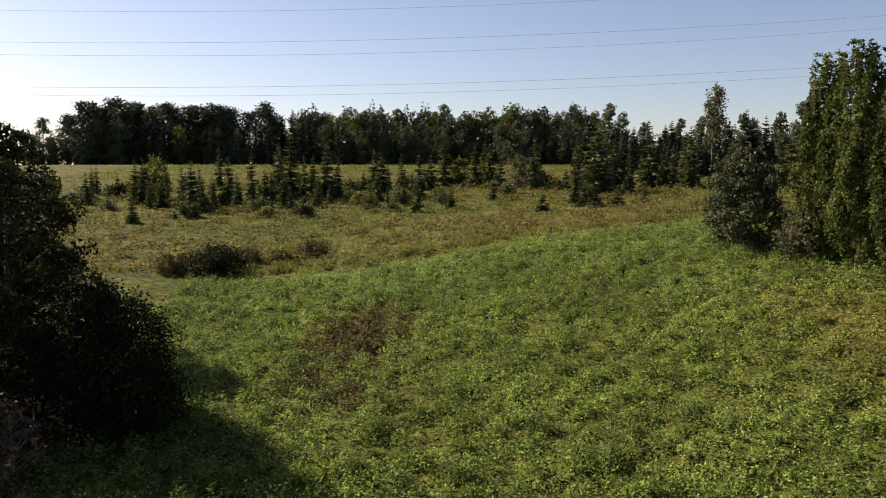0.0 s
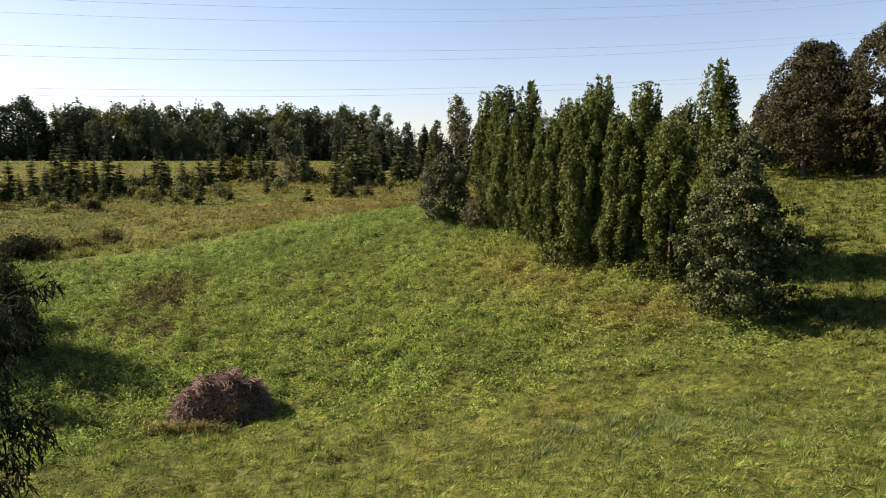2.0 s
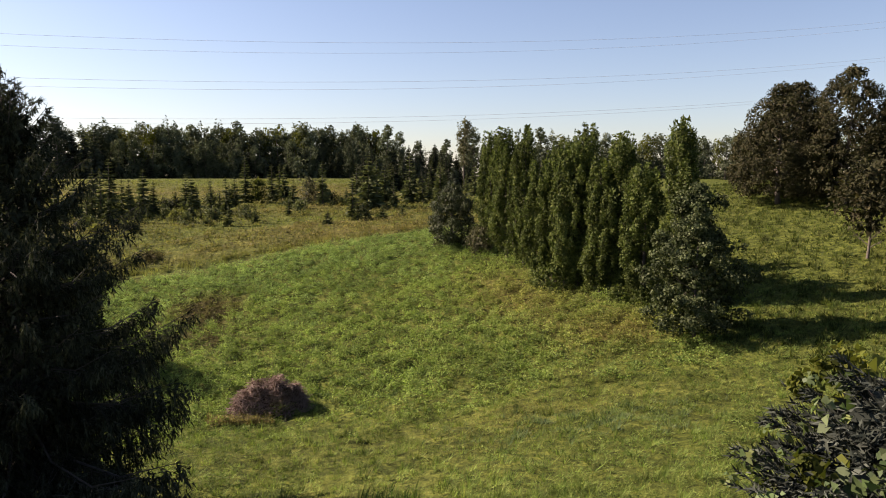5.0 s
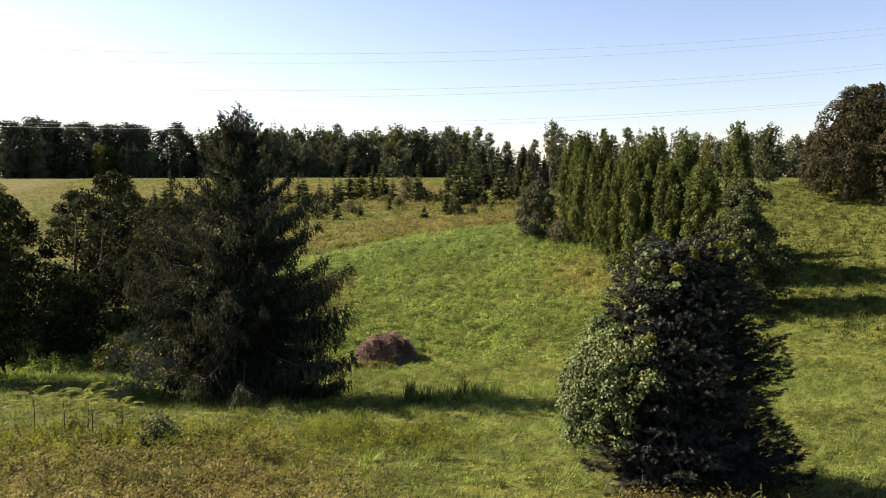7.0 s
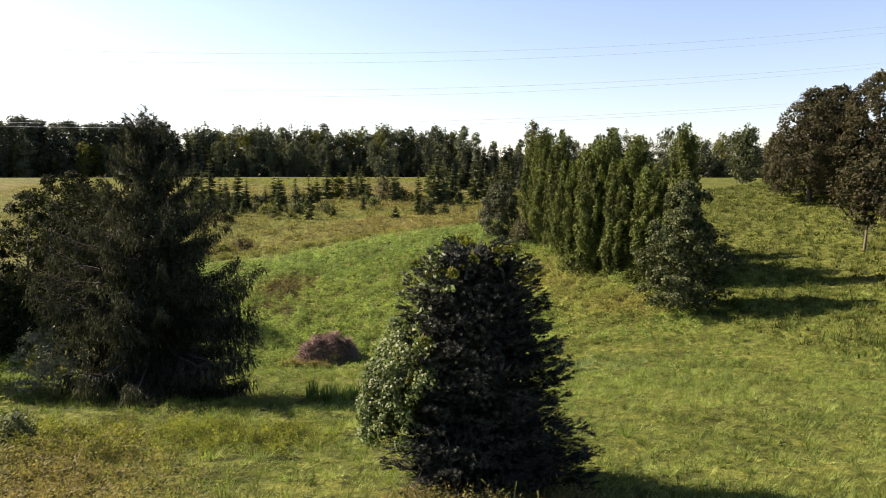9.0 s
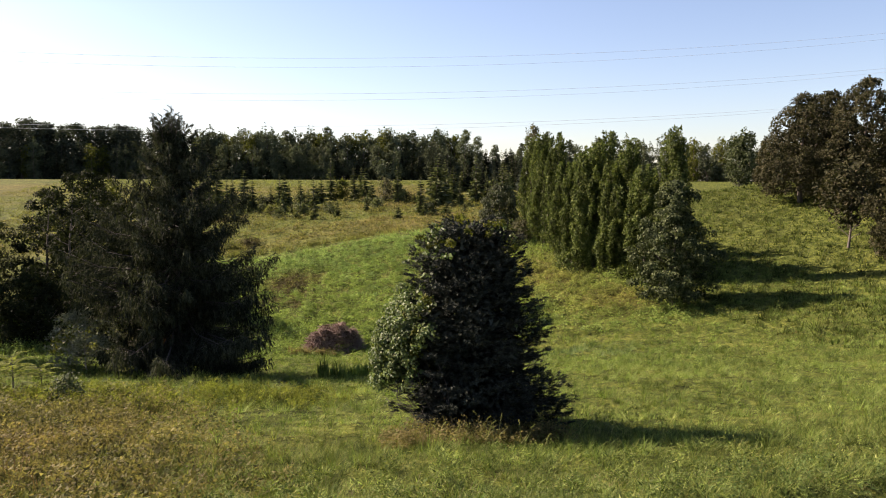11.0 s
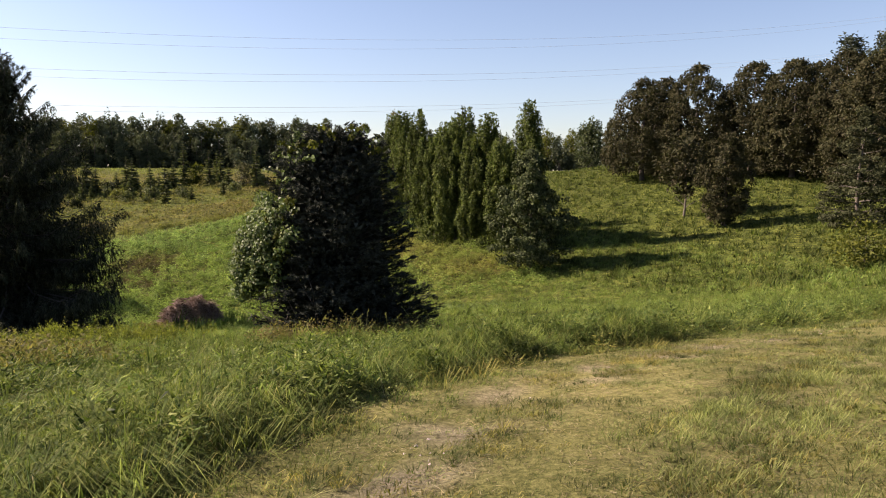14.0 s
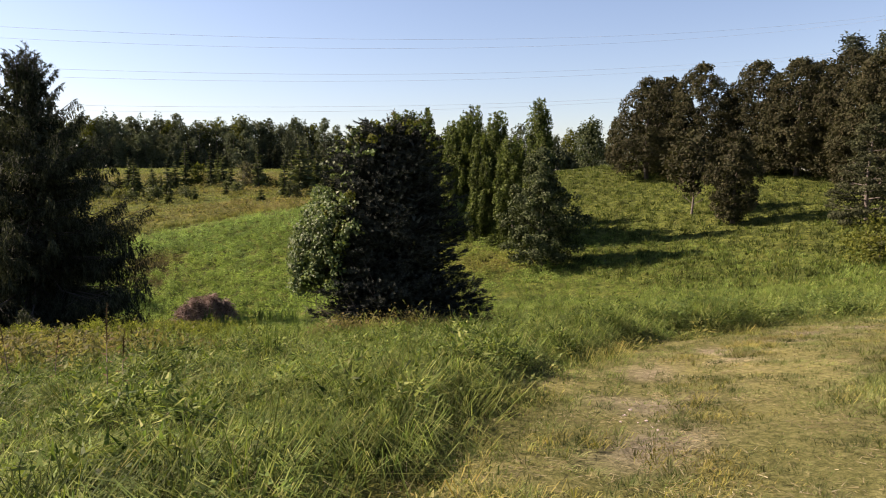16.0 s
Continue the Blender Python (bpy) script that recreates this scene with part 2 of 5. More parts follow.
foxtail_mat = leaf_material("foxtail_blades", [(0.106, 0.132, 0.035), (0.176, 0.185, 0.07), (0.229, 0.22, 0.106)], 0.45, 0.7, 0.8)
wire_mat, _t, _n, _l, _b = nodes_of("weathered_aluminium_wire")
_b.inputs["Base Color"].default_value, _b.inputs["Metallic"].default_value, _b.inputs["Roughness"].default_value = (0.5, 0.51, 0.53, 1), 0.2, 0.55


# ---- mesh helpers ----
def raw_mesh(name, verts, loops, starts, smooth=False):
    me = bpy.data.meshes.new(name)
    verts, loops, starts = np.asarray(verts, np.float32), np.asarray(loops, np.int32), np.asarray(starts, np.int32)
    me.vertices.add(len(verts))
    me.vertices.foreach_set("co", verts.ravel())
    me.loops.add(len(loops))
    me.loops.foreach_set("vertex_index", loops)
    me.polygons.add(len(starts))
    me.polygons.foreach_set("loop_start", starts)
    if smooth:
        me.polygons.foreach_set("use_smooth", np.ones(len(starts), bool))
    me.update(calc_edges=True)
    return me


def pieces_mesh(name, V, faces):
    """Many equal pieces: V is n x m x 3, faces the polygons of one piece."""
    V = np.asarray(V, np.float32)
    n, m = V.shape[:2]
    flat = np.concatenate([np.array(f) for f in faces])
    loops = (flat[None, :] + (np.arange(n) * m)[:, None]).ravel()
    begin = np.concatenate([[0], np.cumsum([len(f) for f in faces])[:-1]])
    starts = (begin[None, :] + (np.arange(n) * len(flat))[:, None]).ravel()
    return raw_mesh(name, V.reshape(-1, 3), loops, starts)


def set_dry(me, values):
    a = me.attributes.new("dry", "FLOAT", "POINT")
    a.data.foreach_set("value", np.asarray(values, np.float32))


def part(name, me, material, parent=None, label=""):
    if not me.materials:
        me.materials.append(material)
    ob = new(name, me)
    ob.parent = parent
    return tagged(ob, label)


def unit(v):
    return v / np.maximum(np.linalg.norm(v, axis=-1, keepdims=True), 1e-9)


def leaves(P, D, N, length, width, fold=0.15):
    """Pointed leaves at P along D, their faces towards N: n x 4 x 3."""
    D = unit(D)
    S = unit(np.cross(D, N))
    U = np.cross(S, D)
    length, width = np.broadcast_to(length, len(P))[:, None], np.broadcast_to(width, len(P))[:, None]
    mid = P + D * length * 0.45 + U * width * fold
    return np.stack([P, mid + S * width / 2, P + D * length - U * width * fold, mid - S * width / 2], 1)


LEAF = [(0, 1, 2, 3)]


def slivers(P, D, N, length, width):
    """Three-cornered leaves, for growth further off: n x 3 x 3."""
    D = unit(D)
    S = unit(np.cross(D, N))
    length, width = np.broadcast_to(length, len(P))[:, None], np.broadcast_to(width, len(P))[:, None]
    return np.stack([P - S * width / 2, P + S * width / 2, P + D * length], 1)


SLIVER = [(0, 1, 2)]


class Tubes:
    """Tapered, bent tubes gathered into one mesh."""
    def __init__(self):
        self.v, self.l, self.n = [], [], 0

    def add(self, pts, radii, sides=6):
        pts, radii = np.asarray(pts, float), np.asarray(radii, float)
        tan = unit(np.gradient(pts, axis=0))
        ref = np.where(np.abs(tan[:, 2:3]) > 0.9, [[1.0, 0, 0]], [[0, 0, 1.0]])
        a = unit(np.cross(tan, ref))
        b = np.cross(tan, a)
        ang = np.arange(sides) * 2 * np.pi / sides
        ring = pts[:, None] + radii[:, None, None] * (a[:, None] * np.cos(ang)[None, :, None] + b[:, None] * np.sin(ang)[None, :, None])
        k = len(pts)
        self.v.append(ring.reshape(-1, 3))
        i, j = np.meshgrid(np.arange(k - 1), np.arange(sides), indexing="ij")
        j2 = (j + 1) % sides
        q = np.stack([i * sides + j, i * sides + j2, (i + 1) * sides + j2, (i + 1) * sides + j], -1).reshape(-1, 4) + self.n
        self.l.append(q)
        self.n += k * sides

    def mesh(self, name):
        q = np.concatenate(self.l)
        return raw_mesh(name, np.concatenate(self.v), q.ravel(), np.arange(len(q)) * 4, True)


def lumpy(V, scale, seed=0.0):
    """Smooth cheap noise, about -1 to 1, at the points V."""
    x, y, z = V[..., 0] / scale + seed, V[..., 1] / scale + 1.7 * seed, V[..., 2] / scale - seed
    return (np.sin(x * 1.7 + 1.3 * np.sin(y * 1.1 + z)) + np.sin(y * 2.1 + 1.1 * np.sin(z * 1.3 + x)) + np.sin(z * 1.9 + 1.2 * np.sin(x * 0.9 - y))) / 3


# ---- the lie of the land ----
PROFILE_Y = np.array([-90, -50, -36, -20, 0, 15, 35, 60, 95, 200, 320.0])
PROFILE_Z = np.array([8.8, 8.4, 7.1, 3.9, 0.9, -1.2, -0.6, 2.6, 6.2, 13.0, 14.2])
SWELLS = [(0, -42, 12, 0.42), (0, -28, 12, -0.09), (-25, -30, 20, -0.27), (30, -28, 20, -0.54), (65, -10, 28, 1.55), (12, -10, 14, -0.04), (-14, -4, 16, 0.46), (32, 4, 15, -1.65), (-25, 22, 22, 0.41), (2, 20, 13, -1.21), (14, 38, 15, -0.11), (27, 26, 10, 0.62), (50, 26, 16, -0.77), (78, 40, 30, 11.05), (26, 60, 14, 0.19), (-14, 50, 18, -2.15), (-20, 85, 24, -1.04), (8, 74, 14, 0.66), (50, 80, 28, 0.75), (-55, 90, 30, -0.89), (66, 47, 12, -2.62), (39, 14, 9, 0.68), (100, 90, 30, 2.95), (-45, -10, 22, 1.29), (-4, -1, 6.5, -0.95), (-20, 14, 8, -1.2), (13, -15, 5, 0.45), (3, 7, 5, -0.35), (-0.8, 17, 4.5, -0.75)]


def land(x, y):
    """Height of the ground: a profile across the valley and broad swells on it."""
    x, y = np.asarray(x, float), np.asarray(y, float)
    z = sum(np.interp(y + o, PROFILE_Y, PROFILE_Z) for o in (-6, -3, 0, 3, 6)) / 5
    for cx, cy, s, h in SWELLS:
        z = z + h * np.exp(-((x - cx) ** 2 + (y - cy) ** 2) / (2 * s * s))
    return z


def hummocks(x, y):
    """Small unevenness of the turf, strongest among the leafy growth on the hill."""
    near = np.clip(1 - np.hypot(x - 10, y - 10) / 160, 0, 1)
    p = np.stack([x, y, 0 * x], -1)
    hill = blob(x, y, 8, 42, 26, 24)
    s = track_side(x, y)
    bank = 0.32 * np.clip((-0.12 - s) / 0.6, 0, 1) * np.exp(np.minimum(s, 0) / 3.0) * (s > -12)
    return bank + near * ((0.15 + 0.06 * hill) * lumpy(p, 1.5) + (0.1 + 0.26 * hill) * lumpy(p, 0.55, 3.0)) * (1 - 0.8 * on_track(x, y))


TRACK_EDGE = np.array([(-14, -60), (-9, -52), (-4.6, -45.3), (-1.6, -41.6), (0.15, -39.5), (1.3, -38.35), (3.4, -36.9), (5.8, -36.0), (10.3, -34.5), (14.0, -33.3), (20, -32.2), (32, -32.5), (60, -38)])


def track_side(x, y):
    """Signed distance from the track's valley-side edge, positive on the track."""
    x, y = np.asarray(x, float), np.asarray(y, float)
    best, sign = np.full(x.shape, 1e9), np.zeros(x.shape)
    for (ax, ay), (bx, by) in zip(TRACK_EDGE[:-1], TRACK_EDGE[1:]):
        dx, dy = bx - ax, by - ay
        u = np.clip(((x - ax) * dx + (y - ay) * dy) / (dx * dx + dy * dy), 0, 1)
        d = np.hypot(x - ax - u * dx, y - ay - u * dy)
        s = np.where((x - ax) * dy - (y - ay) * dx > 0, 1.0, -1.0)
        sign = np.where(d < best, s, sign)
        best = np.minimum(d, best)
    return best * sign


TRACK_WIDTH = 4.6


def on_track(x, y):
    s = track_side(x, y)
    return np.clip(s / 0.7 + 0.5, 0, 1) * np.clip((TRACK_WIDTH - s) / 0.8 + 0.5, 0, 1)


def ground_z(x, y):
    x, y = np.asarray(x, float), np.asarray(y, float)
    return land(x, y) + hummocks(x, y)


def spot(x, y):
    return float(ground_z(np.array([x]), np.array([y]))[0])


def mow_edge(x):
    """The line where the green hill ends and the rough meadow begins."""
    return 66.5 + 0.11 * x + 1.2 * np.sin(x * 0.13)


def blob(x, y, cx, cy, rx, ry):
    return np.exp(-(((x - cx) / rx) ** 2 + ((y - cy) / ry) ** 2))


def dryness(x, y):
    """How straw-coloured the growth is, 0 to 1."""
    p = np.stack([x, y, 0 * x], -1)
    n = 0.5 + 0.5 * lumpy(p, 5.0, 2.0)
    m = 0.5 + 0.5 * lumpy(p, 1.9, 5.0)
    d = 0.02 + 0.15 * n * m
    beyond = np.clip((y - mow_edge(x)) / 3, 0, 1) * np.clip((42 - x) / 10, 0, 1)
    band = 0.5 + 0.5 * lumpy(np.stack([x / 3.2, y, 0 * x], -1), 4.5, 7.0)
    d = d + beyond * (0.02 + 0.55 * np.clip(1.7 * band - 0.45, 0, 1) * (0.55 + 0.5 * m))
    d = d + 0.35 * blob(x, y, 14, 77, 22, 5) + 0.45 * blob(x, y, 0, 150, 80, 22)
    d = d + 0.75 * blob(x, y, -5.5, 48, 3.2, 4.5) * (0.6 + 0.6 * m) + 0.5 * blob(x, y, 27, 20.5, 5, 3.5) + 0.55 * blob(x, y, 24, 34, 5, 10)
    d = d + 0.42 * blob(x, y, -11, -28, 7, 7) * (0.5 + m) + 0.15 * blob(x, y, 9, 6, 9, 4) + 0.4 * blob(x, y, -2, -5, 4, 2.5)
    d = d + 0.25 * blob(x, y, 20, 8, 6, 3) * m
    d = np.maximum(d, on_track(x, y) * (0.45 + 0.5 * m))
    return np.clip(d, 0, 1)


def steps(a, b, near_a, near_b, fine, grow=1.22):
    c = list(np.arange(near_a, near_b, fine))
    s = fine
    while c[-1] < b:
        s *= grow
        c.append(c[-1] + s)
    s, low = fine, []
    v = near_a
    while v > a:
        s *= grow
        v -= s
        low.append(v)
    return np.array(low[::-1] + c)


def build_ground():
    xs, ys = steps(-2600, 2600, -30, 62, 0.66), steps(-2600, 2600, -48, 90, 0.62)
    X, Y = np.meshgrid(xs, ys)
    Z = ground_z(X, Y)
    V = np.stack([X, Y, Z], -1).reshape(-1, 3)
    h, w = X.shape
    i, j = np.meshgrid(np.arange(h - 1), np.arange(w - 1), indexing="ij")
    q = np.stack([i * w + j, i * w + j + 1, (i + 1) * w + j + 1, (i + 1) * w + j], -1).reshape(-1, 4)
    me = raw_mesh("ground", V, q.ravel(), np.arange(len(q)) * 4, True)
    set_dry(me, dryness(X, Y).ravel())
    tagged(part("ground", me, soil), "rolling grassy ground of a small valley and hillside", "ground", kind="structure")


def build_track():
    pts = []
    for (ax, ay), (bx, by) in zip(TRACK_EDGE[:-1], TRACK_EDGE[1:]):
        n = max(2, int(math.hypot(bx - ax, by - ay) / 0.3))
        pts += [(ax + (bx - ax) * k / n, ay + (by - ay) * k / n) for k in range(n)]
    pts = np.array(pts)
    ker = np.ones(9) / 9
    sm = np.stack([np.convolve(np.pad(pts[:, k], 4, mode="edge"), ker, "valid") for k in (0, 1)], -1)
    tan = unit(np.gradient(sm, axis=0))
    nor = np.stack([tan[:, 1], -tan[:, 0]], -1)
    offs = np.linspace(-0.1, TRACK_WIDTH + 0.2, 20)
    G = sm[:, None] + nor[:, None] * offs[None, :, None]
    G[:, 0] += nor * (0.22 * np.sin(np.arange(len(sm)) * 0.9) + 0.12 * np.sin(np.arange(len(sm)) * 2.3))[:, None]
    X, Y = G[..., 0], G[..., 1]
    rut = -0.05 * (np.exp(-((offs - 1.1) / 0.3) ** 2) + np.exp(-((offs - 3.2) / 0.3) ** 2))
    Z = ground_z(X, Y) + 0.05 + rut[None]
    Z[:, 0] -= 0.12
    Z[:, -1] -= 0.12
    h, w = X.shape
    i, j = np.meshgrid(np.arange(h - 1), np.arange(w - 1), indexing="ij")
    q = np.stack([i * w + j, (i + 1) * w + j, (i + 1) * w + j + 1, i * w + j + 1], -1).reshape(-1, 4)
    me = raw_mesh("track", np.stack([X, Y, Z], -1).reshape(-1, 3), q.ravel(), np.arange(len(q)) * 4, True)
    p = np.stack([X, Y, 0 * X], -1)
    bare = np.exp(-((offs[None] - 1.15) / 0.45) ** 2) + 0.6 * np.exp(-((offs[None] - 3.2) / 0.35) ** 2)
    set_dry(me, np.clip(bare * (0.35 + 1.5 * lumpy(p, 0.45, 4.0)), 0, 1).ravel())
    tagged(part("track", me, track_mat), "worn dirt track with dry grass and gravel", "track", kind="structure")


# ---- growing things ----
def scatter(rng, n, box, keep=None):
    x0, x1, y0, y1 = box
    x, y = rng.uniform(x0, x1, n), rng.uniform(y0, y1, n)
    if keep is not None:
        k = rng.random(n) < keep(x, y)
        x, y = x[k], y[k]
    return x, y


def blade_mesh(name, rng, x, y, height, width, lean=0.5, dry_bias=0.0, tufts=1, spread=0.1, fine=False, lift=-0.04, rough=0.4, comb=0.0):
    """Tufts of bent, pointed grass blades that part from each root; fine: bent blades in place of straight ones."""
    m = len(x)
    p = np.stack([x, y, 0 * x], -1)
    tall = np.repeat(height * (1 + rough * (0.6 * lumpy(p, 0.9, 6.0) + 0.9 * lumpy(p, 0.33, 9.0))) * rng.uniform(0.65, 1.25, m), tufts)
    lie = np.repeat(-0.6 + 2.2 * lumpy(p, 0.8, 12.0) + rng.normal(0, 0.35, m), tufts)
    tone = np.repeat(dryness(x, y) + dry_bias + rng.normal(0, 0.1, m), tufts)
    x, y = np.repeat(x, tufts), np.repeat(y, tufts)
    n = len(x)
    a = rng.uniform(0, 2 * np.pi, n)
    r = np.abs(rng.normal(0, 1, n))
    x, y = x + np.cos(a) * r * spread, y + np.sin(a) * r * spread
    a = np.where(rng.random(n) < comb, lie + rng.normal(0, 0.45, n), a + rng.normal(0, 0.5, n))
    h = tall * rng.uniform(0.55, 1.15, n)
    w = width * rng.uniform(0.7, 1.4, n)
    d = np.stack([np.cos(a), np.sin(a), 0 * a], -1)
    s = np.stack([-np.sin(a + 0.6), np.cos(a + 0.6), 0 * a], -1)
    b = (np.clip(0.25 + 0.4 * r, 0, 1.2) * rng.uniform(0.4, 1.2, n) * lean)[:, None]
    base = np.stack([x, y, ground_z(x, y) + lift], -1)
    up = np.array([0, 0, 1.0])
    H, W = h[:, None], (w / 2)[:, None]
    if fine:
        c = np.clip(b, 0, 1.35)
        p1 = base + H * ((0.62 - 0.1 * c) * up + 0.3 * c * d)
        p2 = base + H * ((0.95 - 0.6 * c) * up + (0.95 * c) * d + [0.06, -0.02, 0])
        V = np.stack([base - s * W, base + s * W, p1 + s * W * 0.85, p1 - s * W * 0.85, p2], 1)
        me, k = pieces_mesh(name, V, [(0, 1, 2, 3), (3, 2, 4)]), 5
    else:
        p2 = base + H * ((1.0 - 0.35 * b) * up + (0.8 * b) * d)
        me, k = pieces_mesh(name, np.stack([base - s * W, base + s * W, p2], 1), SLIVER), 3
    set_dry(me, np.repeat(np.clip(tone + rng.normal(0, 0.12, n), 0, 1), k))
    return me


def spire_mesh(name, rng, x, y, height, size, per=20, dry_bias=0.0, radius=0.1):
    """Upright weeds: narrow plumes of small leaves that point up and outwards."""
    n = len(x)
    p = np.stack([x, y, 0 * x], -1)
    h = np.repeat(height * (1 + 0.45 * lumpy(p, 0.6, 14.0)) * rng.uniform(0.6, 1.25, n), per)
    X, Y = np.repeat(x, per), np.repeat(y, per)
    a, f = rng.uniform(0, 2 * np.pi, n * per), rng.random(n * per) ** 0.75
    lean = np.repeat(rng.normal(0, 0.12, (n, 2)), per, 0) * (h * f)[:, None]
    r = radius * (1.15 - f) * np.sqrt(rng.random(n * per))
    P = np.stack([X + r * np.cos(a) + lean[:, 0], Y + r * np.sin(a) + lean[:, 1], ground_z(X, Y) + h * f], -1)
    D = np.stack([np.cos(a), np.sin(a), rng.uniform(0.3, 1.6, n * per)], -1) + rng.normal(0, 0.3, (n * per, 3))
    L = size * rng.uniform(0.6, 1.4, n * per)
    me = pieces_mesh(name, slivers(P, D, np.stack([np.cos(a), np.sin(a), 0 * a + 0.6], -1) + rng.normal(0, 0.4, (n * per, 3)), L, L * 0.45), SLIVER)
    set_dry(me, np.repeat(np.clip(np.repeat(dryness(x, y), per) + dry_bias + rng.normal(0, 0.12, n * per), 0, 1), 3))
    return me


def herb_mesh(name, rng, x, y, height, size, per=14, dry_bias=0.0, radius=0.2, dome=0.0, swell=0.0, aspect=0.7):
    """Low leafy plants: loose domes of small leaves round each root. swell: how far their height follows low mounds."""
    n = len(x)
    p = np.stack([x, y, 0 * x], -1)
    height = height * np.clip(1 + swell * (1.1 * lumpy(p, 0.5, 19.0) + 0.7 * lumpy(p, 0.22, 23.0)), 0.12, 2.2)
    X, Y = np.repeat(x, per), np.repeat(y, per)
    h = np.repeat(np.broadcast_to(height, n) * rng.uniform(0.5, 1.3, n), per)
    a, r = rng.uniform(0, 2 * np.pi, n * per), np.sqrt(rng.random(n * per)) * radius
    z = h * (1 - 0.7 * (r / radius) ** 2) * rng.uniform(0.35, 1.0, n * per)
    P = np.stack([X + r * np.cos(a), Y + r * np.sin(a), ground_z(X, Y) + z], -1)
    D = np.stack([np.cos(a), np.sin(a), rng.uniform(-0.3, 0.9, n * per)], -1) + rng.normal(0, 0.5, (n * per, 3))
    N = np.stack([np.cos(a) * r / radius, np.sin(a) * r / radius, 0 * a + 0.65], -1) * dome + np.array([0, 0, 1.0]) * (1 - dome) + rng.normal(0, 0.5 - 0.36 * dome, (n * per, 3))
    L = size * rng.uniform(0.6, 1.4, n * per)
    me = pieces_mesh(name, slivers(P, D, N, L, L * aspect), SLIVER)
    set_dry(me, np.repeat(np.clip(np.repeat(dryness(x, y), per) + dry_bias + rng.normal(0, 0.1, n * per), 0, 1), 3))
    return me


def egg(h, widest=0.4, base=0.25, tip=0.05):
    """Relative crown radius at relative height h."""
    low = base + (1 - base) * np.sin(np.clip(h / widest, 0, 1) * np.pi / 2)
    high = tip + (1 - tip) * np.sqrt(np.clip(1 - ((h - widest) / (1 - widest)) ** 2, 0, 1))
    return np.where(h < widest, low, high)


def crown_mesh(name, rng, height, low, radius, profile, clumps, per, leaf, clump_r, lump=0.2, lump_size=1.5, depth=0.5, broad=False):
    """Clumps of leaves over and inside a crown, with an uneven outline and gaps."""
    h = rng.random(clumps * 2)
    keep = rng.random(clumps * 2) < profile(h) / 1.05 + 0.05
    h = h[keep][:clumps]
    n = len(h)
    a = rng.uniform(0, 2 * np.pi, n)
    z = low + (height - low) * h
    r = radius * profile(h) * (depth + (1 - depth) * np.sqrt(rng.random(n)))
    out = np.stack([np.cos(a), np.sin(a), 0 * a], -1)
    shape = 1 + lump * lumpy(out * radius + np.stack([0 * z, 0 * z, z], -1), lump_size, height)
    C = out * (r * shape)[:, None] + np.stack([0 * z, 0 * z, z + lump * 0.5 * lumpy(out * r[:, None], lump_size, 1.0)], -1)
    P = np.repeat(C, per, 0) + rng.normal(0, clump_r, (n * per, 3))
    O = np.repeat(out, per, 0)
    D = O * 0.7 + rng.normal(0, 0.6, (n * per, 3)) - [0, 0, 0.2]
    N = O * 0.6 + [0, 0, 0.55] + np.repeat(rng.normal(0, 0.4, (n, 3)), per, 0) + rng.normal(0, 0.4, (n * per, 3))
    L = leaf * rng.uniform(0.6, 1.35, n * per)
    m = int(clumps * 0.8)
    q = rng.integers(0, n, m)
    I = C[q] * [0.62, 0.62, 1.0] * np.stack([rng.random(m) ** 0.5] * 2 + [np.ones(m)], -1)
    P, D, N, L = np.concatenate([P, I]), np.concatenate([D, rng.normal(0, 1, (m, 3))]), np.concatenate([N, out[q] + rng.normal(0, 0.5, (m, 3))]), np.concatenate([L, rng.uniform(2.2, 3.6, m) * leaf])
    if broad:
        return pieces_mesh(name, leaves(P, D, N, L, L * 0.72), LEAF)
    return pieces_mesh(name, slivers(P, D, N, L, L * 0.78), SLIVER)


def branch_points(rng, start, direction, length, bend, n=5):
    t = np.linspace(0, 1, n)[:, None]
    return np.asarray(start) + t * length * np.asarray(direction) + t ** 2 * length * np.asarray(bend) + np.concatenate([[[0, 0, 0]], rng.normal(0, 0.02 * length, (n - 1, 3))])


def wood_mesh(name, rng, height, foot, radius, limbs=14, low=0.2, rise=0.7):
    """A tapered trunk with limbs that reach into the crown."""
    tb = Tubes()
    t = np.linspace(0, 1, 9)
    trunk = np.stack([0.02 * height * np.sin(t * 4 + foot), 0.02 * height * np.sin(t * 3 + 2 * foot), t * height * 0.93 - 0.25], -1)
    tb.add(trunk, foot * (1.25 - 1.15 * t ** 0.7), 8)
    for k in range(limbs):
        u = low + (0.9 - low) * k / limbs + rng.uniform(-0.02, 0.02)
        p = np.array([np.interp(u, t, trunk[:, c]) for c in range(3)])
        a = k * 2.4 + rng.uniform(-0.4, 0.4)
        d = np.array([math.cos(a), math.sin(a), rise])
        ln = radius * (1.1 - 0.7 * u) * rng.uniform(0.7, 1.05)
        tb.add(branch_points(rng, p, d / np.linalg.norm(d), ln, (0, 0, 0.15)), foot * 0.45 * (1.1 - u) * np.array([1, 0.75, 0.5, 0.32, 0.15]), 5)
        for s in (-1, 1):
            q = p + d / np.linalg.norm(d) * ln * 0.45
            b = a + s * 0.7
            e = np.array([math.cos(b), math.sin(b), rise * 0.9])
            tb.add(branch_points(rng, q, e / np.linalg.norm(e), ln * 0.5, (0, 0, 0.1), 4), foot * 0.225 * (1.1 - u) * np.array([1, 0.7, 0.4, 0.15]), 4)
    return tb.mesh(name)


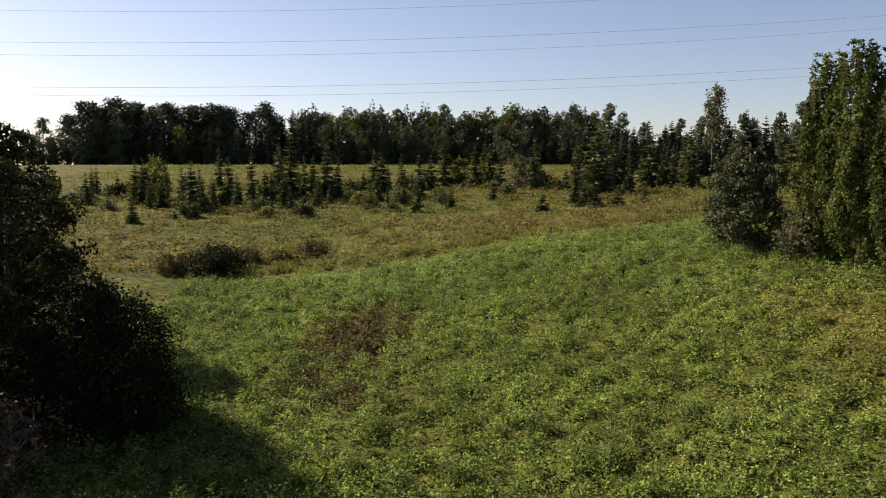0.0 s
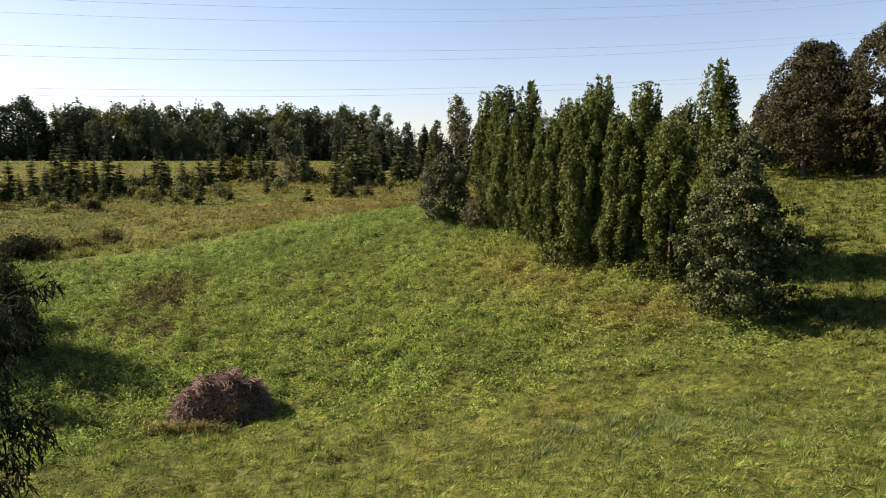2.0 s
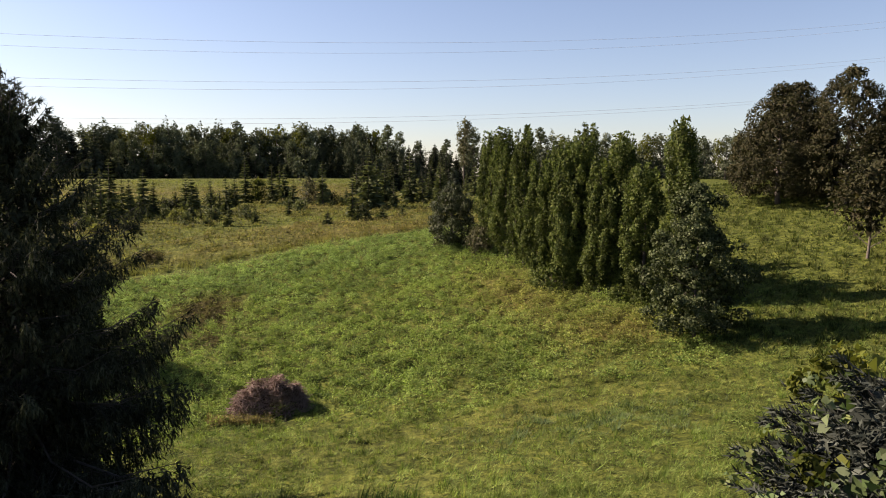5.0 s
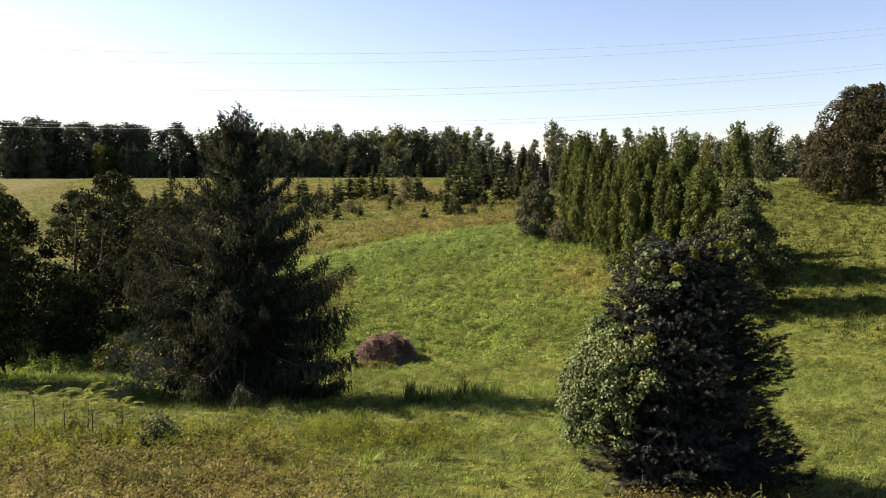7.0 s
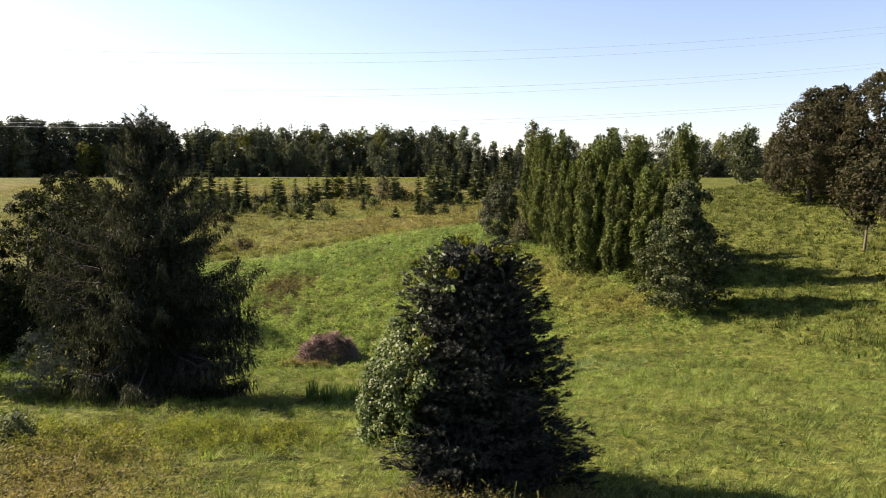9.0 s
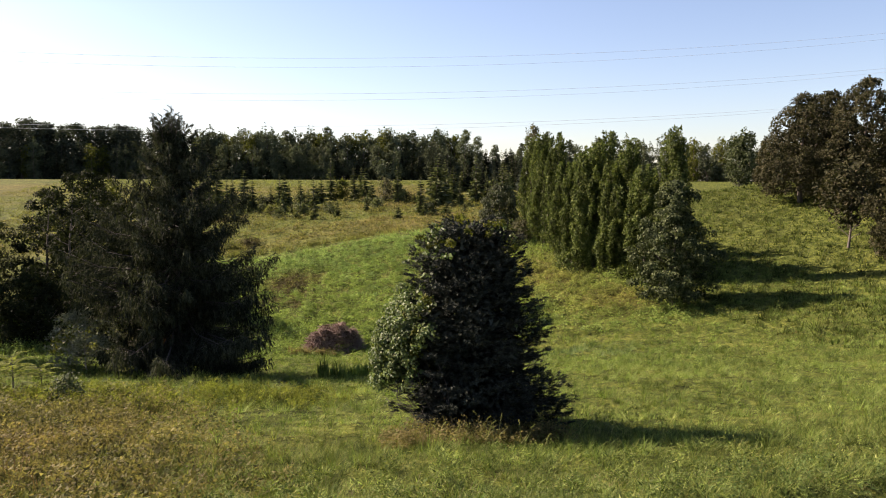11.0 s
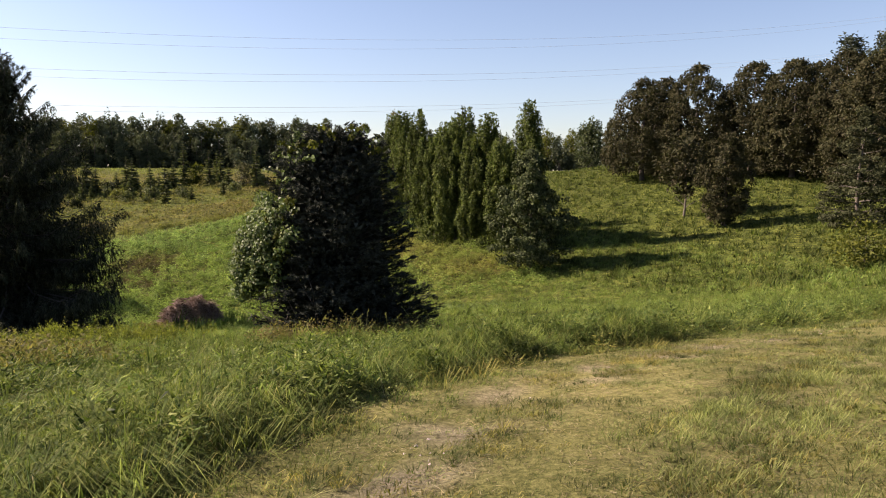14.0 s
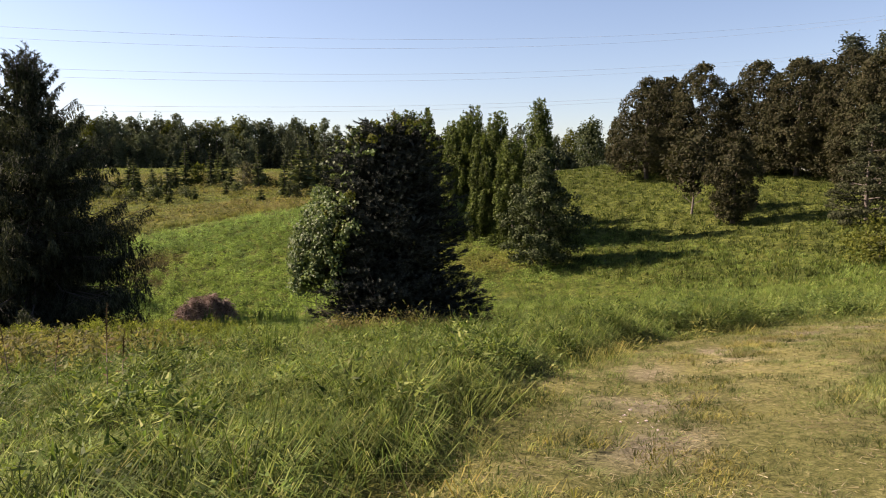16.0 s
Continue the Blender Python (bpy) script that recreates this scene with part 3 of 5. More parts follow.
def lobed_mesh(name, r, C, radius, per, leaf, out=None, squash=0.8, shell=0.5, broad=False, lift=0.35, droop=0.3, aspect=0.75, fill=0.12):
    """Leaf masses: every lobe at C is a rounded shell of small leaves that face outwards, with some loose leaves inside."""
    radius = np.broadcast_to(radius, len(C)).astype(float)
    count = np.maximum(4, per * (radius / radius.mean()) ** 2).astype(int)
    k = np.repeat(np.arange(len(C)), count)
    n = len(k)
    if out is None:
        out = unit(C * [1, 1, 0.0] + 1e-6)
    d = unit(r.normal(0, 1, (n, 3)) + out[k] * 0.55 + [0, 0, lift])
    uneven = 1 + 0.22 * lumpy(C[k] + d * radius[k][:, None], 0.35, 4.0)
    P = C[k] + d * (radius[k] * uneven * (1 - shell * r.random(n) ** 2))[:, None] * [1, 1, squash]
    D = r.normal(0, 0.75, (n, 3)) + d * 0.35 - [0, 0, droop]
    N = d + out[k] * 0.3 + r.normal(0, 0.32, (n, 3))
    L = leaf * r.uniform(0.6, 1.3, n)
    m = int(n * fill)
    q = r.integers(0, len(C), m)
    P = np.concatenate([P, C[q] * [0.82, 0.82, 1.0] + r.normal(0, 0.5, (m, 3)) * radius[q][:, None]])
    D, N, L = np.concatenate([D, r.normal(0, 1, (m, 3))]), np.concatenate([N, out[q] + r.normal(0, 0.4, (m, 3))]), np.concatenate([L, leaf * r.uniform(1.3, 2.2, m)])
    if broad:
        return pieces_mesh(name, leaves(P, D, N, L, L * aspect, 0.18), LEAF)
    return pieces_mesh(name, slivers(P, D, N, L, L * aspect), SLIVER)


def crown_lobes(r, height, low, radius, profile, n, size, lump=0.2, lump_size=1.6, inset=0.75, inner=0.35, seed=1.0):
    """Centres and radii of the leaf masses over a crown, and of a looser layer inside it."""
    h = r.random(n * 3)
    h = h[r.random(n * 3) < profile(h) / 1.05 + 0.04][:n]
    n = len(h)
    a = np.arange(n) * 2.39996 + r.uniform(-0.5, 0.5, n)
    out = np.stack([np.cos(a), np.sin(a), 0 * a], -1)
    rad = size * r.uniform(0.65, 1.35, n)
    z = low + (height - low) * h
    reach = np.maximum(radius * profile(h) * (1 + lump * lumpy(out * radius + np.stack([0 * z, 0 * z, z], -1), lump_size, seed)) - inset * rad, 0.05)
    reach = reach * np.where(r.random(n) < inner, r.uniform(0.35, 0.8, n), 1.0)
    C = out * reach[:, None] + np.stack([0 * z, 0 * z, np.minimum(z, height - 0.6 * rad)], -1)
    return C, rad


def thing(name, x, y, label, category, group="", turn=0.0, sink=0.0):
    ob = new(name)
    ob.matrix_basis = pose(x, y, spot(x, y) - sink, 0, 0, turn)
    return tagged(ob, label, category, group)


def copy_at(ob, x, y, scale=1.0, turn=0.0, sink=0.0, tall=1.0):
    c = copy_thing(ob, pose(x, y, spot(x, y) - sink, 0, 0, turn))
    c.scale = (scale, scale, scale * tall)
    return c


def conifer_mesh(name, rng, height, radius, whorls, per, droop=0.25, width=0.22, low=0.04, taper=0.85, sub=3, spray=1.0):
    """Tiers of flat, needled sprays round a stem, with pointed ends."""
    V = []
    for k in range(whorls):
        u = low + (1 - low) * (k + rng.uniform(-0.3, 0.3)) / whorls
        u = min(max(u, low), 0.985)
        z = height * u
        ln0 = radius * (1 - u) ** taper + 0.03 * height * (1 - u) + 0.02 * height
        for _ in range(per):
            a = rng.uniform(0, 2 * np.pi)
            ln = ln0 * rng.uniform(0.6, 1.15)
            d = np.array([math.cos(a), math.sin(a), -droop * (1 - u) + 0.35 * u])
            s = np.array([-math.sin(a), math.cos(a), 0])
            p0 = np.array([0, 0, z])
            for j in range(sub):
                f = (j + 0.3) / sub
                q = p0 + d * ln * f * 0.75
                b = rng.choice([-1, 1]) * rng.uniform(0.3, 0.9)
                e = unit(d * math.cos(b) + s * math.sin(b) + [0, 0, rng.uniform(-0.25, 0.15)])
                L = ln * rng.uniform(0.35, 0.6) * spray
                up = d * 0.8 + np.array([0, 0, 0.6]) + rng.normal(0, 0.5, 3)
                V.append(slivers(q[None], e[None], up[None], L, width * L * rng.uniform(0.8, 1.5))[0])
            V.append(slivers(p0[None] + d * ln * 0.05, d[None] + [0, 0, rng.uniform(-0.3, 0.1)], s[None] + rng.normal(0, 0.5, 3), ln * 0.95, width * ln * 0.7 * spray)[0])
    V.append(slivers(np.array([[0, 0, height * 0.93]]), np.array([[0, 0, 1.0]]), np.array([[0, 1.0, 0]]), height * 0.08, height * 0.012)[0])
    return pieces_mesh(name, np.array(V), SLIVER)


def stem_mesh(name, height, foot, sides=6):
    tb = Tubes()
    t = np.linspace(0, 1, 5)
    tb.add(np.stack([0 * t, 0 * t, t * height - 0.15], -1), foot * (1.1 - t), sides)
    return tb.mesh(name)

# ---- the setting ----
build_ground()
build_track()
rng = np.random.default_rng(7)


# ---- power line over the far meadow ----
def build_wires():
    x = np.linspace(-420, 420, 60)
    for tier in (0.0, 7.6, 14.6):
        for row in (117.0, 129.5):
            z = 38.7 - tier + (0.00032 - 0.000004 * tier) * (x + 50) ** 2
            tb = Tubes()
            tb.add(np.stack([x, row + 0 * x, z], -1), np.full(len(x), 0.022), 5)
            tagged(part("power_line_wire", tb.mesh("power_line_wire"), wire_mat), "thin grey overhead power line wire across the sky", "power line", "overhead power line wires")


build_wires()


# ---- Lombardy-like poplars on the shoulder of the hill ----
def poplar(x, y, height, radius, seed):
    """A column of steep branches that each carry a plume of small leaves."""
    r = np.random.default_rng(seed)
    ob = thing("poplar_tree", x, y, "tall narrow columnar poplar with dense green leaves", "tree", "row of columnar poplars", seed * 40)
    tb = Tubes()
    t = np.linspace(0, 1, 7)
    tb.add(np.stack([0.12 * np.sin(3 * t + seed), 0.12 * np.sin(2.3 * t), t * height * 0.95 - 0.25], -1), 0.19 * (1.15 - 1.1 * t), 8)
    C, rad, out = [], [], []
    n = 58
    for k in range(n):
        u0 = 0.02 + 0.8 * (k / n) ** 1.1
        a = k * 2.39996 + r.uniform(-0.4, 0.4)
        u1 = min(u0 + r.uniform(0.14, 0.3), 0.995)
        reach = radius * float(egg(np.array(u0 + 0.08), 0.3, 0.62, 0.3)) * (1 - 0.3 * u0) * r.uniform(0.6, 1.08)
        s = np.linspace(0, 1, 8)
        o = np.array([math.cos(a), math.sin(a), 0])
        z = height * (u0 + (u1 - u0) * s ** 1.15)
        B = o * (reach * np.sin(np.clip(s * 1.5, 0, 1) * np.pi / 2) * (1 - 0.3 * np.clip(s - 0.6, 0, 1)))[:, None] + np.stack([0 * z, 0 * z, z], -1) + r.normal(0, 0.05, (8, 3))
        tb.add(B[::2], 0.045 * (1.05 - u0) * np.array([1, 0.7, 0.4, 0.15]), 4)
        C.append(B[1:])
        rad.append(np.interp(s[1:], [0, 0.3, 0.7, 1], [0.24, 0.36, 0.34, 0.14]) * r.uniform(0.75, 1.2) * (1.15 - 0.4 * u0))
        out.append(np.tile(o, (7, 1)))
    top = np.stack([r.normal(0, 0.12, 6), r.normal(0, 0.12, 6), height * np.linspace(0.86, 0.99, 6)], -1)
    C, rad, out = np.concatenate(C + [top]), np.concatenate(rad + [np.linspace(0.42, 0.16, 6)]), np.concatenate(out + [np.tile([0, 0, 1.0], (6, 1))])
    part("trunk", tb.mesh("trunk"), bark, ob)
    part("crown", lobed_mesh("crown", r, C, rad, 38, 0.2, out, 1.5, 0.45, lift=0.25, droop=-0.35, fill=0.1), poplar_mat, ob)
    return ob


POPLARS = [(27.4, 51.5, 14.2), (27.8, 47.4, 14.8), (28.4, 43.5, 15.1), (30.5, 39.5, 13.6), (27.4, 36.6, 12.2), (28.4, 33.5, 13.2), (29.4, 32.8, 14.3), (31.6, 35.5, 15.3), (30.2, 29.8, 12.6), (31.6, 28.6, 14.6), (32.4, 25.9, 11.9), (34.0, 22.9, 15.8)]
for k, (x, y, h) in enumerate(POPLARS):
    poplar(x, y, h, 2.1 + 0.2 * math.sin(k * 2.1), 11 + k)


# ---- broad-leaved trees and shrubs ----
def leafy_tree(name, x, y, top, radius, seed, mat, label, category="tree", group="", leaf=0.3, clumps=600, per=16, low=0.6, widest=0.4, base=0.4, lump=0.25, lump_size=1.6, clump_r=0.35, limbs=14, depth=0.5, wood=None, foot=0.22, rise=0.7, broad=False, tip=0.0, lobes=0, size=0.6, inner=0.35, squash=0.8):
    r = np.random.default_rng(seed)
    ob = thing(name, x, y, label, category, group, seed * 31)
    h = top - spot(x, y)
    part("trunk", wood_mesh("trunk", r, h, foot, radius, limbs, 0.12, rise), wood or bark, ob)
    outline = lambda u: egg(u, widest, base, 0.05) * (1 - tip * u * u)
    if lobes:
        C, rad = crown_lobes(r, h, low, radius, outline, lobes, size, lump, lump_size, 0.75, inner, seed)
        part("crown", lobed_mesh("crown", r, C, rad, per, leaf, None, squash, broad=broad), mat, ob)
        return ob
    part("crown", crown_mesh("crown", r, h, low, radius, outline, clumps, per, leaf, clump_r, lump, lump_size, depth, broad), mat, ob)
    return ob


leafy_tree("maple_tree", 30.8, 16.3, 12.6, 3.6, 41, maple_mat, "young maple with broad dull green leaves at the row's end", broad=True, leaf=0.2, per=105, low=0.7, widest=0.3, base=0.75, lump=0.4, lump_size=0.8, wood=bark, foot=0.12, limbs=18, lobes=200, size=0.6, inner=0.5, squash=0.6, tip=0.4)
LINDEN = "large linden tree with a dense rounded dark green crown"
for k, (x, y, top, rad) in enumerate([(67.6, 49.6, 25.3, 6.6), (77.5, 58.0, 26.9, 6.2), (72.2, 43.0, 26.6, 6.6), (77.5, 37.5, 26.6, 6.4), (78.5, 31.0, 26.0, 6.4), (81.0, 25.0, 26.4, 6.5), (78.0, 18.0, 25.0, 6.0), (85.5, 33.5, 26.6, 6.2)]):
    leafy_tree("linden_tree", x, y, top, rad, 60 + k, linden_mat, LINDEN, group="row of large lindens", leaf=0.27, per=40, low=1.0, widest=0.3, base=0.75, lump=0.09, lump_size=1.5, foot=0.32, tip=0.38, lobes=620, size=0.62, inner=0.22, squash=0.9)
leafy_tree("thin_tree", 53.9, 22.7, 14.8, 2.6, 80, linden_mat, "thin sparse tree with reddish brown-green leaves", leaf=0.32, clumps=170, per=12, low=2.6, lump=0.45, clump_r=0.4, foot=0.13)
leafy_tree("dark_leafy_tree", 53.2, 15.3, 14.6, 2.6, 81, linden_mat, "dark bushy tree standing alone on the lawn", leaf=0.22, per=70, low=0.3, widest=0.45, base=0.5, lump=0.35, lump_size=1.0, lobes=180, size=0.55)
leafy_tree("yellowing_tree", 84.0, 15.5, 25.5, 5.0, 82, gold_mat, "tall tree with yellow-green leaves", leaf=0.36, clumps=1100, per=16, clump_r=0.4)
leafy_tree("yellowing_tree", 66.5, -0.5, 20.5, 4.6, 83, gold_mat, "tree with yellow-green leaves at the wood's edge", leaf=0.33, clumps=1000, per=16, clump_r=0.4)
leafy_tree("glossy_shrub", 24.2, 56.8, 12.1, 3.2, 84, shrub_mat, "tall rounded shrub with glossy dark leaves", "shrub", leaf=0.2, per=90, low=0.1, widest=0.35, base=0.8, lump=0.3, lump_size=1.0, lobes=170, size=0.6)
leafy_tree("silver_shrub", 26.0, 51.2, 7.4, 1.5, 85, silver_mat, "low shrub with grey silvery leaves", "shrub", leaf=0.2, clumps=130, per=16, low=0.1, widest=0.45, base=0.7, foot=0.05, clump_r=0.25)
for k, (x, y, h) in enumerate([(26.8, 33.2, 2.8), (30.2, 26.6, 1.4), (31.4, 24.6, 1.6), (26.9, 35.4, 2.2), (33.0, 20.9, 1.5)]):
    leafy_tree("undergrowth_bush", x, y, spot(x, y) + h, h * 0.55, 90 + k, poplar_mat, "leafy green bush at the poplars' feet", "bush", "bushes under the poplars", leaf=0.2, clumps=60, per=15, low=0.05, base=0.8, foot=0.04, clump_r=0.2, limbs=8)

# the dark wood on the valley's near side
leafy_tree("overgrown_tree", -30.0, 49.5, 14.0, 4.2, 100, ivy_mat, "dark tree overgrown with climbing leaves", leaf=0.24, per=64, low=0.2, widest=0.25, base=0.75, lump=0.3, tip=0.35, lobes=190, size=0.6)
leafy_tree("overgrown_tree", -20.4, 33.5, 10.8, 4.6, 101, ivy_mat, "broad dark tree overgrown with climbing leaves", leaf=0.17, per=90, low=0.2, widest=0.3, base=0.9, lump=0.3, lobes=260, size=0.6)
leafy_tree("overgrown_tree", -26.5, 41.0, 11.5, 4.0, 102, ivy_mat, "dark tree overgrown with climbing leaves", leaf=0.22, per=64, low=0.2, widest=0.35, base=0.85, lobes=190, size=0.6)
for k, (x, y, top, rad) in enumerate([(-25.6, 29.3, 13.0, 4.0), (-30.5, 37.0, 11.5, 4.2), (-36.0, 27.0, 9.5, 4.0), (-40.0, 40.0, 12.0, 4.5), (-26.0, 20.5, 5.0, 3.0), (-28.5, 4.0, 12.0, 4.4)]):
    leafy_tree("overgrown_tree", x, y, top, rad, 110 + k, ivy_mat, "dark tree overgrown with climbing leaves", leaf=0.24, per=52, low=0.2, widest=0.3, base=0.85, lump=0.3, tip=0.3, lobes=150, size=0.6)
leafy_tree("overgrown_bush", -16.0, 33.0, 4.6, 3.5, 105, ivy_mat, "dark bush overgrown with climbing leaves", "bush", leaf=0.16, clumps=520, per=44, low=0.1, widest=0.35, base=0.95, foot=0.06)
leafy_tree("silver_shrub", -13.9, -5.2, spot(-13.9, -5.2) + 3.4, 1.9, 86, pale_leaf_mat, "loose grey-green shrub with pale shining leaves at the spruce's foot", "shrub", leaf=0.11, per=46, low=0.1, widest=0.4, base=0.75, foot=0.04, limbs=18, lobes=90, size=0.32, inner=0.5, wood=pale_bark)
leafy_tree("dead_shrub", -16.6, 27.0, 1.5, 2.3, 106, dead_mat, "withered shrub with pale bare twigs", "bush", leaf=0.16, clumps=110, per=9, low=0.1, base=0.9, foot=0.05, limbs=26, wood=pale_bark)
for k, (x, y, h) in enumerate([(-16.5, 9.0, 2.6), (-14.0, 5.0, 2.0), (-20.0, 13.0, 2.8), (-13.2, 11.5, 1.8)]):
    leafy_tree("valley_bush", x, y, spot(x, y) + h, h * 0.75, 107 + k, [weed_mat, silver_mat, gold_mat, dead_mat][k], ["fresh green", "grey-green", "yellow-green", "brown withered"][k] + " bush on the valley floor", "bush", leaf=0.2, clumps=120, per=14, low=0.05, base=0.85, foot=0.04, clump_r=0.25)
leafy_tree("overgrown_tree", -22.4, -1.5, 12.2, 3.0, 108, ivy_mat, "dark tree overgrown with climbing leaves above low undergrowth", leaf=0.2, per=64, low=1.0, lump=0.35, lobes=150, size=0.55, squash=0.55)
leafy_tree("walnut_tree", -34.5, 22.0, 11.8, 3.6, 103, gold_mat, "broad tree with fresh yellow-green leaves", leaf=0.26, per=56, low=1.0, lump=0.35, lobes=150, size=0.65, squash=0.6)
leafy_tree("walnut_tree", -38.0, 33.5, 13.4, 4.0, 104, gold_mat, "broad tree with fresh yellow-green leaves", leaf=0.26, per=56, low=1.0, lump=0.35, lobes=150, size=0.65, squash=0.6)


# ---- the large Norway spruce ----
def norway_spruce(x, y, top):
    r = np.random.default_rng(5)
    ob = thing("norway_spruce", x, y, "large old Norway spruce with drooping dark boughs", "tree")
    H = top - spot(x, y)
    tb, V = Tubes(), []
    t = np.linspace(0, 1, 8)
    trunk = np.stack([0.1 * np.sin(t * 3), 0.1 * np.sin(t * 2), t * H * 0.95 - 0.3], -1)
    part("trunk", (lambda b: (b.add(trunk, 0.3 * (1.1 - 1.05 * t), 9), b.mesh("trunk"))[1])(Tubes()), bark, ob)
    down, upw = np.array([0, 0, -1.0]), np.array([0, 0, 1.0])
    # reach of the boughs by the height of their tips: an even flank towards the dark trees, a notched one towards the open valley
    lev = [0.0, 0.08, 0.26, 0.38, 0.44, 0.5, 0.56, 0.63, 0.7, 0.77, 0.83, 0.88, 0.94, 1.0]
    open_side = [4.9, 5.5, 5.7, 5.6, 5.1, 3.5, 3.6, 4.2, 3.9, 2.9, 2.0, 1.5, 1.0, 0.4]
    dark_side = [3.2, 3.7, 4.6, 5.7, 5.8, 5.5, 5.2, 4.8, 3.4, 2.7, 2.1, 1.5, 1.0, 0.4]

    def needles(P, D, length, width):
        V.append(slivers(P, D, r.normal(0, 1, P.shape), length, width))

    def branchlet(p, d, ln, hang, fine):
        """A side shoot with a comb of hanging twigs."""
        s = np.linspace(0, 1, 4)[:, None]
        B = p + d * ln * s + down * (0.16 * ln * s ** 2)
        if ln > 0.75:
            tb.add(B[::3], [0.013, 0.003], 3)
        m = int(3 + 9 * ln)
        f = r.uniform(0.1, 1.0, m)
        P = np.stack([np.interp(f, s[:, 0], B[:, c]) for c in range(3)], -1)
        h = hang * r.uniform(0.35, 1.0, m)
        sway = r.normal(0, 0.22, (m, 3)) * [1, 1, 0] + d * 0.2
        for q in range(3):
            g = (q + r.random(m)) / 3.2
            needles(P + (down + sway) * (h * g)[:, None], down + sway + r.normal(0, 0.25, (m, 3)), h * 0.5 + 0.08, 0.062 * fine)
        m = int(4 + 11 * ln)
        f = r.uniform(0.0, 1.0, m)
        P = np.stack([np.interp(f, s[:, 0], B[:, c]) for c in range(3)], -1)
        needles(P, d * 0.9 + r.normal(0, 0.45, (m, 3)) + upw * 0.15, r.uniform(0.12, 0.26, m), 0.05 * fine)

    n = 165
    s = np.linspace(0, 1, 10)
    for k in range(n):
        tier = round((k / n) * 17) / 17
        ut = 0.03 + 0.93 * (0.45 * k / n + 0.55 * tier) + r.normal(0, 0.008)
        a = k * 2.39996 + r.uniform(-0.35, 0.35)
        w = 0.5 + 0.5 * math.cos(a)
        ln = (w * np.interp(ut, lev, open_side) + (1 - w) * np.interp(ut, lev, dark_side)) * (r.uniform(0.86, 1.06) if k % 3 else r.uniform(0.5, 0.8)) * (1 + 0.6 * max(0.0, -math.sin(a)) ** 2 * (ut < 0.22))
        out, side = np.array([math.cos(a), math.sin(a), 0]), np.array([-math.sin(a), math.cos(a), 0])
        climb = float(np.interp(ut, [0, 0.3, 0.6, 0.8, 1.0], [-0.3, -0.1, 0.18, 0.6, 1.6]))
        zt = H * ut
        z0 = max(0.3, min(zt - climb * ln, H * 0.93))
        dip = float(np.interp(ut, [0, 0.5, 0.9], [0.2, 0.16, 0.03])) * ln
        z = z0 + (zt - z0) * s - dip * np.sin(np.pi * s ** 0.85) + 0.12 * ln * np.clip(s - 0.75, 0, 1)
        B = out * (s * ln)[:, None] + side * (ln * r.normal(0, 0.08) * s ** 2)[:, None] + np.stack([0 * z, 0 * z, z], -1)
        tb.add(B[::3], 0.055 * (1.05 - ut) * (1.05 - s[::3]) + 0.008, 5)
        fine = 1.0 if ut < 0.6 else 0.8
        m = int(5 + 4.6 * ln)
        for j in range(m):
            f = 0.16 + 0.84 * (j + r.random()) / m
            p = np.array([np.interp(f, s, B[:, c]) for c in range(3)])
            turn = (1 if j % 2 else -1) * r.uniform(0.35, 1.0) * (1.15 - 0.6 * f)
            d = unit(out * math.cos(turn) + side * math.sin(turn) + upw * (climb * 0.5 - 0.1 + 0.4 * max(0.0, f - 0.8)))
            branchlet(p, d, (0.3 * ln * (1.08 - f) ** 0.7 + 0.16) * r.uniform(0.7, 1.15), (0.62 - 0.5 * ut) * r.uniform(0.6, 1.2), fine)
        needles(np.repeat(B[-1:], 6, 0), out + upw * 0.5 + r.normal(0, 0.25, (6, 3)), 0.3, 0.05)
    # close growth round the stem
    m = 6500
    uu, aa = r.uniform(0.02, 0.9, m), r.uniform(0, 2 * np.pi, m)
    q = np.stack([np.cos(aa), np.sin(aa), 0 * aa], -1)
    reach = np.interp(uu, lev, np.minimum(open_side, dark_side))
    inner = q * (reach * r.uniform(0.05, 0.55, m))[:, None] + np.stack([0 * uu, 0 * uu, H * uu], -1)
    V.append(slivers(inner, down * 0.6 + r.normal(0, 0.6, (m, 3)), r.normal(0, 1, (m, 3)), r.uniform(0.25, 0.5, m), r.uniform(0.09, 0.17, m)))
    # a bushy, many-headed top: upturned leaders, each with stiff side shoots and a bare tip
    for k in range(34):
        a, wide = k * 2.39996, 1.05 * math.sqrt((k + 0.5) / 34)
        h0, h1 = 0.84 - 0.06 * wide, 1.0 - 0.06 * wide + r.uniform(-0.02, 0.012)
        q = np.linspace(0, 1, 7)
        B = np.stack([math.cos(a) * wide * q ** 0.7 + r.normal(0, 0.02, 7), math.sin(a) * wide * q ** 0.7 + r.normal(0, 0.02, 7), H * (h0 + (h1 - h0) * q)], -1)
        tb.add(B, 0.03 * (1.02 - q) + 0.004, 4)
        for f in np.linspace(0.1, 0.93, 15):
            p = np.array([np.interp(f, q, B[:, c]) for c in range(3)])
            b = r.uniform(0, 6.28)
            ln = (0.2 + 0.5 * (1 - f)) * r.uniform(0.6, 1.1)
            d = np.array([math.cos(b), math.sin(b), r.uniform(0.3, 0.9)])
            tb.add([p, p + d * ln], [0.009, 0.002], 3)
            m = 14
            needles(p + d * ln * r.random((m, 1)), d * 0.7 + r.normal(0, 0.6, (m, 3)), r.uniform(0.09, 0.18, m), 0.036)
    part("branchwork", tb.mesh("branchwork"), spruce_bark, ob)
    part("foliage", pieces_mesh("foliage", np.concatenate(V), SLIVER), spruce_mat, ob)


norway_spruce(-9.65, -3.4, 16.6)

